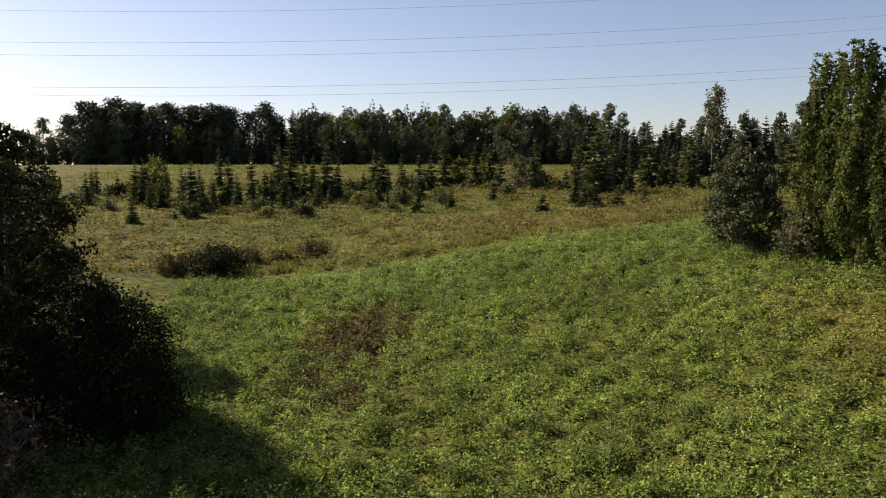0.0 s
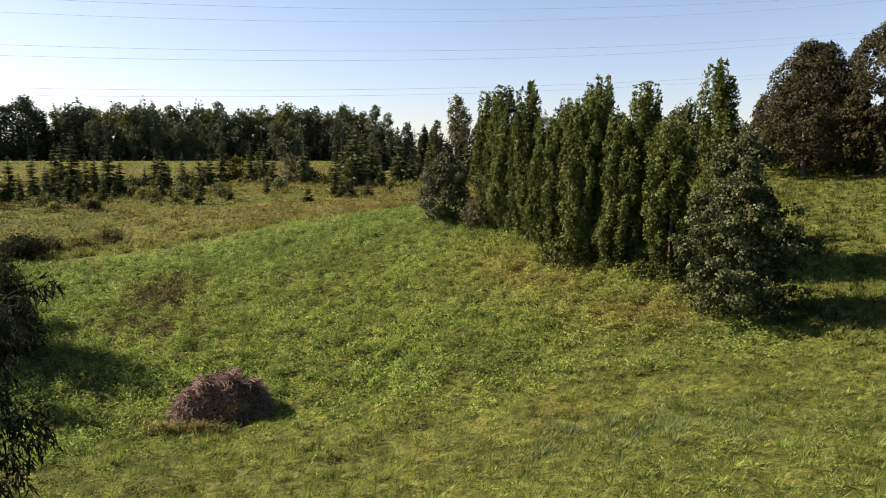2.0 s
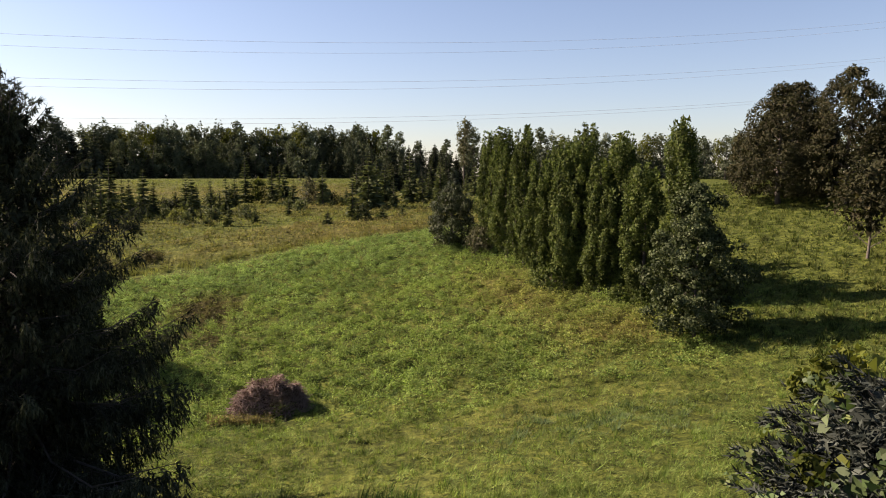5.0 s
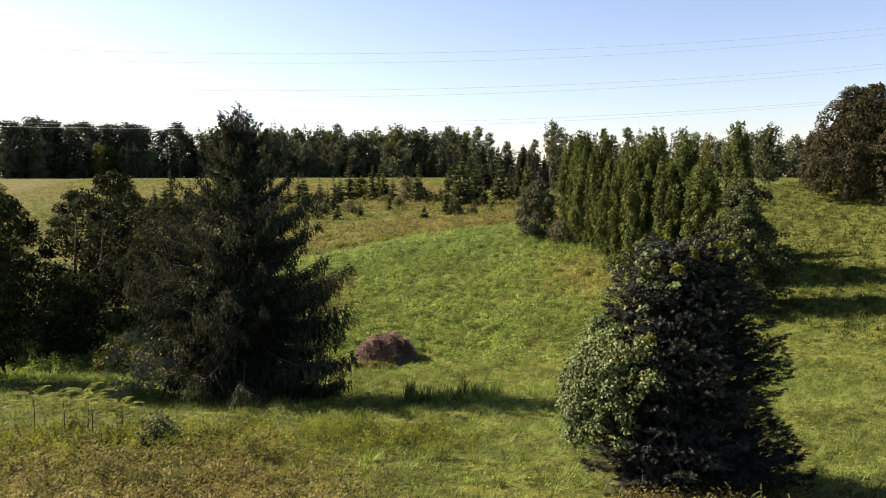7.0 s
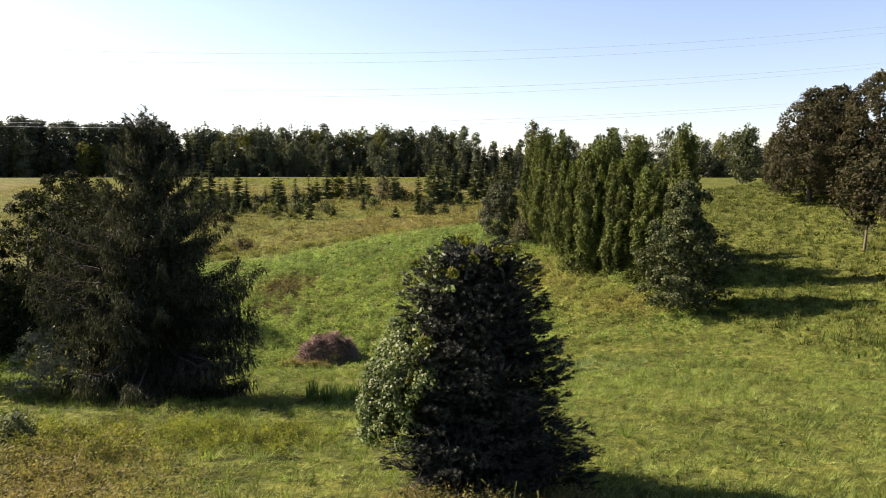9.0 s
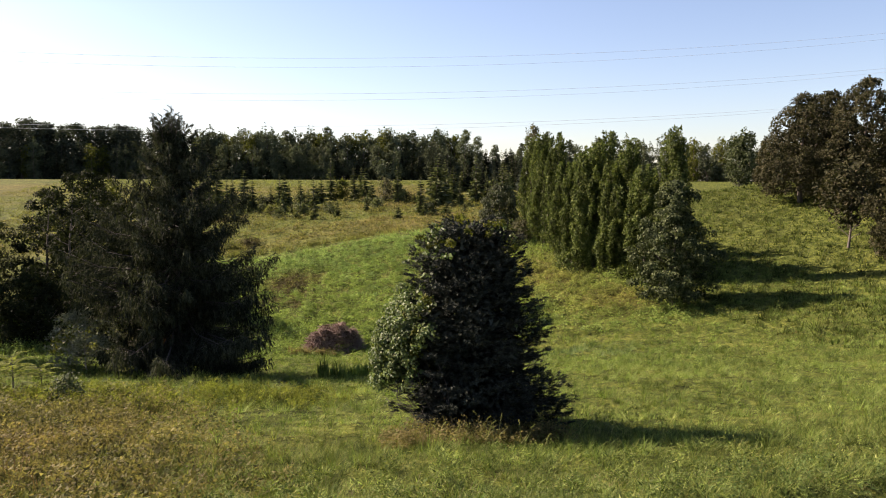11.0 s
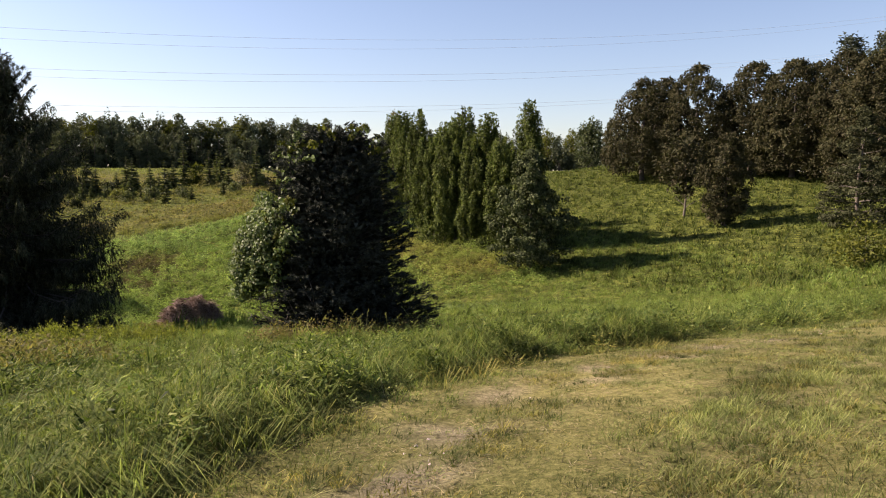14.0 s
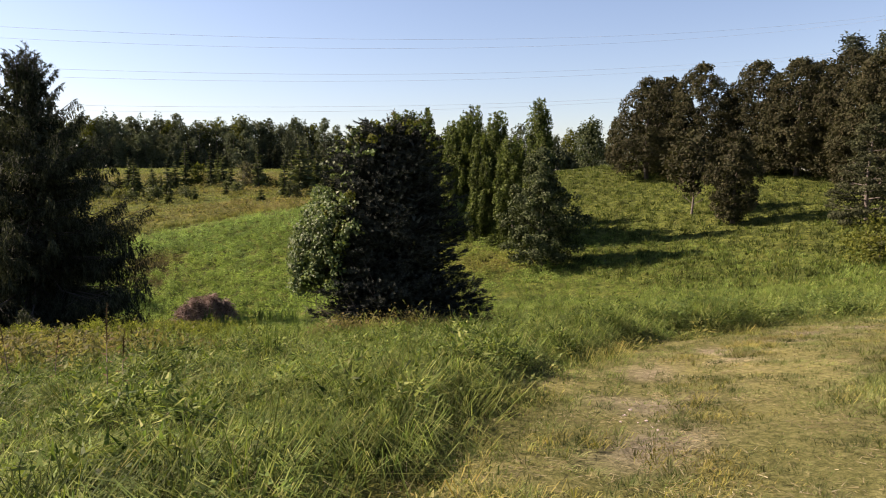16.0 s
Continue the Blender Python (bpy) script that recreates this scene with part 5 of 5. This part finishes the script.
x, y = scatter(rng, 9000, (-7.5, 7, -43.5, -35), lambda a, b: off_track(a, b) * np.clip(0.5 + 1.5 * lumpy(np.stack([a, b, 0 * a], -1), 0.2, 2.0) + 0.5 * lumpy(np.stack([a, b, 0 * a], -1), 0.6, 5.0), 0.02, 1))
stuff("bank_grass", blade_mesh("bank_grass", rng, x, y, 0.24 * verge(x, y), 0.0066, 4.4, 0.0, 26, 0.1, True, rough=1.0, comb=0.08), bank_mat, "long rough green grass on the bank", "grass")
x, y = scatter(rng, 12500, (-9, 24, -43, -27), lambda a, b: off_track(a, b) * (1 - 0.8 * (a < 7) * (b < -35)) * patchy(0.25, 2.0, 0.15)(a, b))
stuff("far_bank_grass", blade_mesh("far_bank_grass", rng, x, y, 0.28 * verge(x, y), 0.0125, 2.4, 0.0, 22, 0.13, rough=1.0, comb=0.06), bank_mat, "long rough green grass further along the bank", "grass")
x, y = scatter(rng, 4500, (-9, 17, -43, -30), off_track)
stuff("bank_undergrass", blade_mesh("bank_undergrass", rng, x, y, 0.1, 0.008, 2.2, 0.0, 12, 0.1, rough=0.7), bank_mat, "short matted grass between the tufts on the bank", "grass")
x, y = scatter(rng, 2400, (-7.5, 9, -44, -32), lambda a, b: off_track(a, b) * patchy(0.5, 62.0, 0.1)(a, b))
stuff("pale_grass_stems", blade_mesh("pale_grass_stems", rng, x, y, 0.3, 0.0036, 3.6, 0.7, 3, 0.1, True, rough=0.6, comb=0.2), litter_mat, "bent pale dry grass stems lying over the green", "grass")
x, y = scatter(rng, 6000, (-9, 12, -43.5, -33), lambda a, b: off_track(a, b) * patchy(0.45, 22.0, 0.1)(a, b))
stuff("bank_herbs", herb_mesh("bank_herbs", rng, x, y, 0.24, 0.032, 22, -0.1, 0.12), herb_mat, "small leafy herbs among the bank grass", "herbs")
x, y = scatter(rng, 5200, (-9, 13, -43.5, -31), lambda a, b: off_track(a, b) * np.clip(0.2 + 1.5 * lumpy(np.stack([a, b, 0 * a], -1), 0.42, 27.0), 0, 1))
stuff("bank_tussocks", herb_mesh("bank_tussocks", rng, x, y, 0.36, 0.085, 58, 0.0, 0.19, 0.9, 0.4, 0.26), bank_mat, "rounded tussocks of long grass on the bank", "grass")
x, y = scatter(rng, 3600, (-8, 34, -34, -6), lambda a, b: off_track(a, b) * (1 - weedy(a, b)) * np.clip(0.1 + 1.5 * lumpy(np.stack([a, b, 0 * a], -1), 0.6, 29.0), 0, 1))
stuff("slope_tussocks", herb_mesh("slope_tussocks", rng, x, y, 0.32, 0.1, 44, 0.12, 0.32, 0.9, 0.4, 0.26), grass_mat, "rounded tussocks of grass on the slope", "grass")
x, y = scatter(rng, 4200, (-20, 44, -6, 26), lambda a, b: np.clip(0.05 + 1.5 * lumpy(np.stack([a, b, 0 * a], -1), 0.75, 35.0), 0, 1))
stuff("valley_tussocks", herb_mesh("valley_tussocks", rng, x, y, 0.42, 0.13, 40, 0.02, 0.4, 0.9, 0.4, 0.3), grass_mat, "rounded tussocks of green grass on the valley floor", "grass")
x, y = scatter(rng, 16000, (-18, 34, -31, -7), lambda a, b: (1 - 0.85 * weedy(a, b)) * patchy(0.3, 4.0, 0.12)(a, b))
stuff("slope_grass", blade_mesh("slope_grass", rng, x, y, 0.31, 0.022, 2.2, 0.0, 19, 0.15, rough=1.0), grass_mat, "rough green grass on the slope", "grass")
x, y = scatter(rng, 7000, (33, 64, -34, -9), patchy(0.4, 4.0, 0.15))
stuff("side_slope_grass", blade_mesh("side_slope_grass", rng, x, y, 0.42, 0.07, 1.7, 0.0, 9, 0.2, rough=0.9), grass_mat, "rough green grass further along the slope", "grass")
x, y = scatter(rng, 16500, (-24, 46, -9, 36), lambda a, b: np.clip((33 + 3 * lumpy(np.stack([a, b, 0 * a], -1), 2.5, 1.0) - b) / 12, 0, 1) * patchy(0.4, 5.0, 0.12)(a, b))
stuff("valley_grass", blade_mesh("valley_grass", rng, x, y, 0.32, 0.033, 2.0, 0.0, 18, 0.2, rough=1.0), grass_mat, "green grass on the valley floor", "grass")
x, y = scatter(rng, 5000, (-46, -24, -9, 30))
stuff("valley_margin_grass", blade_mesh("valley_margin_grass", rng, x, y, 0.45, 0.1, 1.4, 0.0, 6, 0.3), grass_mat, "green grass at the foot of the dark trees", "grass")
def withered(a, b):
    """Where the hill's growth has died off."""
    return np.clip(1.5 * blob(a, b, -5.6, 47.5, 2.4, 5.2) + 1.2 * blob(a, b, -7.6, 39.0, 1.1, 2.2) + 0.9 * blob(a, b, -5.0, 37.5, 0.9, 1.4), 0, 1)


def hill_growth(a, b):
    """Where the leafy growth covers the hill, thinner towards the valley."""
    return (b < mow_edge(a) - 0.5) * np.clip((b - 9.5 + 4 * lumpy(np.stack([a, b, 0 * a], -1), 2.5, 8.0)) / 10, 0, 1) * (1 - 0.9 * withered(a, b)) * (1 - 0.95 * np.clip(1.8 * blob(a, b, -0.8, 15.8, 3.6, 3.2), 0, 1))


def crest(a, b):
    """The fresher green of the hill's crown."""
    return np.clip((b - 41 - 0.2 * a + 7 * lumpy(np.stack([a, b, 0 * a], -1), 3.5, 33.0)) / 14, 0, 1)


x, y = scatter(rng, 12800, (-26, 32, 7, 70), lambda a, b: hill_growth(a, b) * (1 - 0.85 * crest(a, b)) * patchy(0.45, 3.0, 0.1)(a, b))
stuff("clover", herb_mesh("clover", rng, x, y, 0.6, 0.135, 46, -0.03, 0.42, 0.92, 1.1), clover_mat, "low leafy clover and weeds on the hill", "clover")
x, y = scatter(rng, 12000, (-22, 30, 26, 70), lambda a, b: hill_growth(a, b) * crest(a, b) * patchy(0.45, 53.0, 0.1)(a, b))
stuff("fresh_clover", herb_mesh("fresh_clover", rng, x, y, 0.55, 0.145, 38, -0.1, 0.45, 0.92, 1.1), fresh_mat, "fresh green clover on the hill's crown", "clover")
x, y = scatter(rng, 2300, (-20, 28, 12, 62), lambda a, b: hill_growth(a, b) * np.clip(2.2 * lumpy(np.stack([a, b, 0 * a], -1), 0.9, 63.0), 0, 1))
stuff("coarse_weeds", herb_mesh("coarse_weeds", rng, x, y, 0.9, 0.14, 70, -0.1, 0.6, 0.8, 0.5), coarse_mat, "taller bushy weeds among the clover", "weeds")
x, y = scatter(rng, 4600, (-12, 0, 34, 58), lambda a, b: withered(a, b) * patchy(0.5, 91.0, 0.3)(a, b))
stuff("withered_weeds", herb_mesh("withered_weeds", rng, x, y, 0.5, 0.15, 16, 0.0, 0.3, 0.7), brown_mat, "patch of withered red-brown weeds on the hill", "weeds")
x, y = scatter(rng, 2600, (6, 26, -1, 9), lambda a, b: blob(a, b, 15, 4, 5.5, 2.5) * patchy(0.8, 51.0, 0.1)(a, b))
stuff("blue_green_grass", blade_mesh("blue_green_grass", rng, x, y, 0.4, 0.045, 1.6, -0.5, 12, 0.22), bluish_mat, "patch of bluish green grass in the valley", "grass")
x, y = scatter(rng, 32000, (-80, 50, 62, 200), lambda a, b: (b > mow_edge(a) + 1.7) * patchy(0.9, 7.0, 0.25)(a, b))
stuff("meadow_grass", blade_mesh("meadow_grass", rng, x, y, 0.45, 0.095, 1.3, 0.0, 6, 0.5), meadow_mat, "tall green and straw-coloured meadow grass", "grass")
x, y = scatter(rng, 9000, (-40, 32, 60, 76), lambda a, b: np.exp(-((b - mow_edge(a) - 3.0) / 1.0) ** 2) * patchy(1.5, 17.0, 0.2)(a, b))
stuff("edge_grass", blade_mesh("edge_grass", rng, x, y, 0.75, 0.07, 0.9, 0.35, 8, 0.25), meadow_mat, "tall reddish straw-coloured grass along the mown edge", "grass")
x, y = scatter(rng, 27000, (32, 86, -10, 70), patchy(0.55, 8.0, 0.12))
stuff("lawn_grass", blade_mesh("lawn_grass", rng, x, y, 0.36, 0.11, 1.4, -0.1, 8, 0.26, rough=0.9), lawn_mat, "short yellow-green grass of the upper lawn", "grass")
def lane(a, b, at, width):
    """A strip along the track at that distance from its edge."""
    return np.exp(-((track_side(a, b) - at - 0.25 * lumpy(np.stack([a, b, 0 * a], -1), 0.7, 37.0)) / width) ** 2)


x, y = scatter(rng, 36000, (-4, 9.5, -44, -34), lambda a, b: on_track(a, b) * patchy(0.22, 11.0, 0.3)(a, b) * (1 - 0.85 * lane(a, b, 1.1, 0.3)))
stuff("track_grass", blade_mesh("track_grass", rng, x, y, 0.055, 0.0065, 2.8, -0.2, 16, 0.06, lift=0.035, rough=1.0), straw_mat, "thin dry short grass on the track", "grass")
x, y = scatter(rng, 9000, (9, 24, -39, -30), lambda a, b: on_track(a, b) * patchy(0.3, 11.0, 0.3)(a, b))
stuff("far_track_grass", blade_mesh("far_track_grass", rng, x, y, 0.08, 0.016, 2.4, -0.1, 9, 0.09, lift=0.035, rough=0.8), straw_mat, "thin short grass further along the track", "grass")
x, y = scatter(rng, 120000, (-4, 9.5, -44, -34), lambda a, b: on_track(a, b) * patchy(0.35, 97.0, 0.2)(a, b))
ang = rng.uniform(0, 2 * np.pi, len(x))
litter = slivers(np.stack([x, y, ground_z(x, y) + rng.uniform(0.045, 0.062, len(x))], -1), np.stack([np.cos(ang), np.sin(ang), rng.normal(0, 0.12, len(x))], -1), np.array([0, 0, 1.0]) + rng.normal(0, 0.35, (len(x), 3)), rng.uniform(0.03, 0.1, len(x)), 0.006)
stuff("dry_grass_litter", pieces_mesh("dry_grass_litter", litter, SLIVER), litter_mat, "dead straw-coloured grass bits lying on the track", "litter")
x, y = scatter(rng, 7000, (-1, 11, -45, -36), lambda a, b: np.clip((track_side(a, b) - 2.5 + 0.7 * lumpy(np.stack([a, b, 0 * a], -1), 0.6, 43.0)) / 0.9, 0, 1) * patchy(0.3, 47.0, 0.12)(a, b))
stuff("lying_grass", blade_mesh("lying_grass", rng, x, y, 0.13, 0.0055, 3.4, -0.75, 19, 0.1, True, 0.03, rough=0.9, comb=0.04), lying_mat, "long flattened grey-green grass beside the track", "grass")
x, y = scatter(rng, 17000, (-4, 14, -45, -33), lambda a, b: on_track(a, b) * np.clip(1.5 * lumpy(np.stack([a, b, 0 * a], -1), 0.4, 31.0) + 0.2 + 0.12 * (track_side(a, b) - 1.5), 0, 1))
stuff("track_tufts", blade_mesh("track_tufts", rng, x, y, 0.07, 0.0068, 3.2, -0.45, 13, 0.075, True, 0.03, rough=0.9), tuft_mat, "small green grass tufts on the track", "grass")
x, y = scatter(rng, 17000, (-5, 16, -45, -31.5), lambda a, b: 0.8 * lane(a, b, 0.25, 0.42))
stuff("track_edge_tufts", blade_mesh("track_edge_tufts", rng, x, y, 0.09, 0.0062, 2.8, -0.5, 12, 0.08, True, 0.02, rough=0.9, comb=0.15), bank_mat, "short grass tufts creeping over the track's edge", "grass")
x, y = scatter(rng, 1500, (4, 24, -36, -29), lambda a, b: np.exp(-((track_side(a, b) + 1.3) / 0.8) ** 2) * patchy(0.7, 81.0, 0.0)(a, b))
stuff("verge_weeds", herb_mesh("verge_weeds", rng, x, y, 0.42, 0.055, 40, -0.2, 0.24), coarse_mat, "dark leafy weeds along the track's verge", "weeds")
x, y = scatter(rng, 6000, (-60, 45, 66, 135), lambda a, b: (b > mow_edge(a) + 1) * patchy(2.0, 15.0, 0.1)(a, b))
stuff("meadow_weeds", herb_mesh("meadow_weeds", rng, x, y, 0.7, 0.28, 14, 0.05, 0.5), weed_mat, "clumps of leafy weeds in the meadow", "weeds")
x, y = scatter(rng, 15500, (-22, 0, -38, -13), lambda a, b: weedy(a, b) * patchy(0.5, 12.0, 0.25)(a, b))
stuff("brown_weeds", spire_mesh("brown_weeds", rng, x, y, 0.42, 0.075, 20, 0.25, 0.17), weed_mat, "low brown-green weeds beside the bank", "weeds")
x, y = scatter(rng, 4200, (-22, 0, -38, -13), lambda a, b: weedy(a, b) * patchy(0.7, 112.0, 0.0)(a, b))
stuff("leafy_weeds", herb_mesh("leafy_weeds", rng, x, y, 0.5, 0.085, 40, 0.12, 0.26, 0.6, 0.5), weed_mat, "bushy olive-green weeds on the slope", "weeds")
x, y = scatter(rng, 4200, (-20, 0, -21, -14.8), lambda a, b: np.clip((b + 20.6 + 1.6 * lumpy(np.stack([a, b, 0 * a], -1), 1.6, 73.0)) / 2.5, 0, 1) * (b < -15.4 - 0.3 * np.clip(a + 5, 0, 6) + 0.5 * np.sin(2.1 * a)) * patchy(0.5, 13.0, 0.15)(a, b))
stuff("goldenrod", spire_mesh("goldenrod", rng, x, y, 0.6, 0.08, 26, -0.15, 0.15), goldenrod_mat, "tall yellow-green goldenrod below the spruce", "weeds")
x, y = scatter(rng, 420, (-1.6, 3.2, -8.6, -6.2), lambda a, b: np.exp(-((b + 7.2 + 0.3 * np.sin(a)) / 0.6) ** 2))
stuff("reeds", blade_mesh("reeds", rng, x, y, 1.0, 0.035, 0.5, -0.2, 5, 0.12, True), grass_mat, "upright green reeds in the hollow beyond the spruce", "reeds")


# ---- small growth and litter near the track ----
def pebbles():
    r = np.random.default_rng(51)
    x, y = scatter(r, 26000, (-5, 12, -45, -33), lambda a, b: on_track(a, b) * np.exp(-((track_side(a, b) - 1.2) / 0.5) ** 2) * np.clip(1.8 * lumpy(np.stack([a, b, 0 * a], -1), 0.55, 4.0), 0, 1))
    x, y = x[:4200], y[:4200]
    n = len(x)
    base = np.array([(1, 0, 0), (0.3, 0.95, 0), (-0.8, 0.55, 0), (-0.75, -0.6, 0), (0.35, -0.9, 0), (0.1, 0.05, 0.75)])
    a, s = r.uniform(0, 6.28, n), 0.004 + 0.016 * r.random(n) ** 2
    c, q = np.cos(a)[:, None], np.sin(a)[:, None]
    V = np.stack([base[None, :, 0] * c - base[None, :, 1] * q, base[None, :, 0] * q + base[None, :, 1] * c, np.repeat(base[None, :, 2], n, 0)], -1) * s[:, None, None]
    V += np.stack([x, y, ground_z(x, y) + 0.012], -1)[:, None]
    stuff("gravel", pieces_mesh("gravel", V, [(0, 1, 5), (1, 2, 5), (2, 3, 5), (3, 4, 5), (4, 0, 5)]), gravel_mat, "loose pale pinkish gravel in the wheel rut", "gravel")


pebbles()


def foxtails():
    """Arching grass stalks with bristly drooping heads below the blue spruce."""
    r = np.random.default_rng(61)
    V = []
    for k in range(48):
        x, y = (r.normal(6.0, 1.2), r.normal(-28.2, 0.5)) if k < 26 else (r.normal(3.6, 1.2), r.normal(-29.0, 0.4))
        a, h = r.uniform(0, 6.28), r.uniform(0.55, 0.95)
        d, s = np.array([math.cos(a), math.sin(a), 0]), np.array([-math.sin(a), math.cos(a), 0])
        t = np.linspace(0, 1, 9)
        z = spot(x, y)
        line = np.array([x, y, z]) + np.outer(t * h, [0, 0, 1]) + np.outer(0.3 * h * t ** 3, d) - np.outer(0.25 * h * np.clip(t - 0.8, 0, 1) * 4 * 0.3, [0, 0, 1])
        for i in range(8):
            e = line[i + 1] - line[i]
            V.append(slivers(line[i][None], e[None], d[None], np.linalg.norm(e) * 1.25, 0.012)[0])
        m = 46
        f = r.uniform(0.82, 1.0, m)
        P = np.stack([np.interp(f, t, line[:, c]) for c in range(3)], -1)
        V.extend(slivers(P, r.normal(0, 1, (m, 3)) + [0, 0, 0.2], r.normal(0, 1, (m, 3)), 0.032, 0.01))
        for i in range(3):
            P = line[1 + i][None]
            b = a + r.uniform(-2, 2)
            V.append(slivers(P, np.array([[math.cos(b), math.sin(b), 0.6]]), np.array([[0, 0, 1.0]]), 0.4, 0.02)[0])
    stuff("foxtail_grass", pieces_mesh("foxtail_grass", np.array(V), SLIVER), foxtail_mat, "tall foxtail grass with pale bristly heads", "grass")


foxtails()


def rush_tuft(x, y):
    r = np.random.default_rng(71)
    n = 34
    a, b = r.uniform(0, 6.28, n), np.abs(r.normal(0, 0.13, n))
    P = np.stack([np.cos(a) * r.uniform(0, 0.16, n), np.sin(a) * r.uniform(0, 0.16, n), np.full(n, -0.02)], -1)
    D = np.stack([np.cos(a) * b, np.sin(a) * b, np.ones(n)], -1)
    ob = thing("rush_tuft", x, y, "stiff upright tuft of green rushes", "grass tuft")
    part("blade_cluster", pieces_mesh("blade_cluster", slivers(P, D, np.stack([np.sin(a), np.cos(a), 0 * a], -1), r.uniform(0.35, 0.75, n), 0.016), SLIVER), bank_mat, ob)


rush_tuft(-1.7, -35.2)


def weed_stalk(x, y, height, seed, lean):
    """A dry upright stalk with a few leaves and a thin seed head."""
    r = np.random.default_rng(seed)
    ob = thing("weed_stalk", x, y, "tall thin weed stalk with a sparse brown seed head", "weed", "weed stalks on the bank")
    tb = Tubes()
    t = np.linspace(0, 1, 6)
    line = np.stack([lean * t ** 2 * height, 0.4 * lean * t * height, t * height - 0.03], -1)
    tb.add(line, 0.006 * (1.2 - t), 5)
    part("stalk", tb.mesh("stalk"), stick_mat, ob)
    for f in np.linspace(0.12, 0.7, 9):
        P = np.array([[np.interp(f, t, line[:, c]) for c in range(3)]])
        a = r.uniform(0, 6.28)
        part("leaf", pieces_mesh("leaf", leaves(P, np.array([[math.cos(a), math.sin(a), 0.25]]), np.array([[0, 0, 1.0]]), r.uniform(0.08, 0.15), 0.03), LEAF), red_mat, ob)
    tb = Tubes()
    tb.add(line[3:] + [0, 0, 0.012], [0.004, 0.007, 0.002], 5)
    for f in np.linspace(0.62, 0.99, 26):
        q = np.array([np.interp(f, t, line[:, c]) for c in range(3)])
        a = r.uniform(0, 6.28)
        tb.add([q, q + np.array([math.cos(a), math.sin(a), 0.9]) * 0.05 * (1.3 - f)], [0.003, 0.0015], 4)
    part("seed_head", tb.mesh("seed_head"), red_mat, ob)


for k, (x, y, h, lean) in enumerate([(-3.6, -38.1, 0.95, 0.03), (-3.5, -37.6, 0.7, 0.05), (-4.9, -35.6, 0.9, -0.08), (-4.3, -36.3, 0.75, 0.1), (-5.3, -36.6, 0.95, -0.05), (-5.8, -35.2, 1.0, 0.06), (-6.2, -36.4, 0.9, 0.12), (-4.7, -37.2, 0.8, -0.1)]):
    weed_stalk(x, y, h, 400 + k, lean)
x, y = scatter(rng, 420, (-12, -5, -36.5, -29.5), lambda a, b: np.clip((-6.0 - a) / 2, 0, 1) * patchy(0.7, 41.0, 0.05)(a, b))
stuff("reddish_grass", blade_mesh("reddish_grass", rng, x, y, 0.7, 0.009, 1.2, 0.0, 8, 0.16, True), red_mat, "tall reddish dry grass on the bank", "grass")
x, y = scatter(rng, 420, (0.2, 5.0, -28.9, -26.8))
stuff("skirt_weeds", herb_mesh("skirt_weeds", rng, x, y, 0.62, 0.06, 34, 0.45, 0.18), weed_mat, "grey-brown weeds round the blue spruce's foot", "weeds")
x, y = scatter(rng, 170, (-4.4, -0.6, 15.4, 17.6))
stuff("pile_weeds", herb_mesh("pile_weeds", rng, x, y, 0.6, 0.12, 26, 0.55, 0.25), weed_mat, "brown-green weeds growing at the brush pile", "weeds")


def frond_plant(x, y, height, seed):
    """A young sumac: bare stem and long feathered fronds."""
    r = np.random.default_rng(seed)
    ob = thing("sumac", x, y, "young sumac with long feathered yellow-green fronds", "shrub", "young sumacs below the spruce")
    tb, V = Tubes(), []
    tb.add([(0, 0, -0.05), (0.03, 0, height * 0.4), (0, 0.03, height * 0.75)], [0.02, 0.016, 0.008], 5)
    for k in range(13):
        a = k * 2.4
        p0 = np.array([0, 0, height * (0.4 + 0.35 * k / 13)])
        d = np.array([math.cos(a), math.sin(a), 0.55])
        t = np.linspace(0, 1, 7)
        ln = height * r.uniform(0.32, 0.5)
        line = p0 + np.outer(t * ln, d) - np.outer(0.45 * ln * t ** 2, [0, 0, 1])
        tb.add(line[::2], [0.008, 0.006, 0.004, 0.002], 4)
        f = np.repeat(np.linspace(0.15, 1, 11), 2)
        s = np.tile([1, -1], 11)[:, None] * np.array([-math.sin(a), math.cos(a), 0])
        P = np.stack([np.interp(f, t, line[:, c]) for c in range(3)], -1)
        V.append(leaves(P, s + 0.5 * d - [0, 0, 0.2], np.tile([0, 0, 1.0], (22, 1)) + r.normal(0, 0.2, (22, 3)), 0.2 * (1.1 - 0.5 * f), 0.06))
    part("stem", tb.mesh("stem"), bark, ob)
    part("fronds", pieces_mesh("fronds", np.concatenate(V), LEAF), frond_mat, ob)


for k, (x, y, h) in enumerate([(-14.4, -15.3, 1.9), (-13.4, -15.6, 1.7), (-15.5, -14.9, 2.0), (-12.6, -15.0, 1.5), (-16.6, -15.4, 1.8), (-13.9, -14.4, 2.1)]):
    frond_plant(x, y, h, 500 + k)
leafy_tree("small_shrub", -10.7, -17.6, spot(-10.7, -17.6) + 1.1, 0.55, 140, maple_mat, "small dark shrub with pale dry twigs on top", "shrub", leaf=0.09, clumps=60, per=30, low=0.05, base=0.9, foot=0.03, clump_r=0.14, wood=pale_bark, limbs=20, rise=1.6)
leafy_tree("lawn_shrub", 43.5, -9.5, spot(43.5, -9.5) + 3.2, 2.2, 141, gold_mat, "loose shrub with reddish twigs at the lawn's edge", "shrub", leaf=0.2, clumps=90, per=20, low=0.2, base=0.8, foot=0.05, limbs=20)
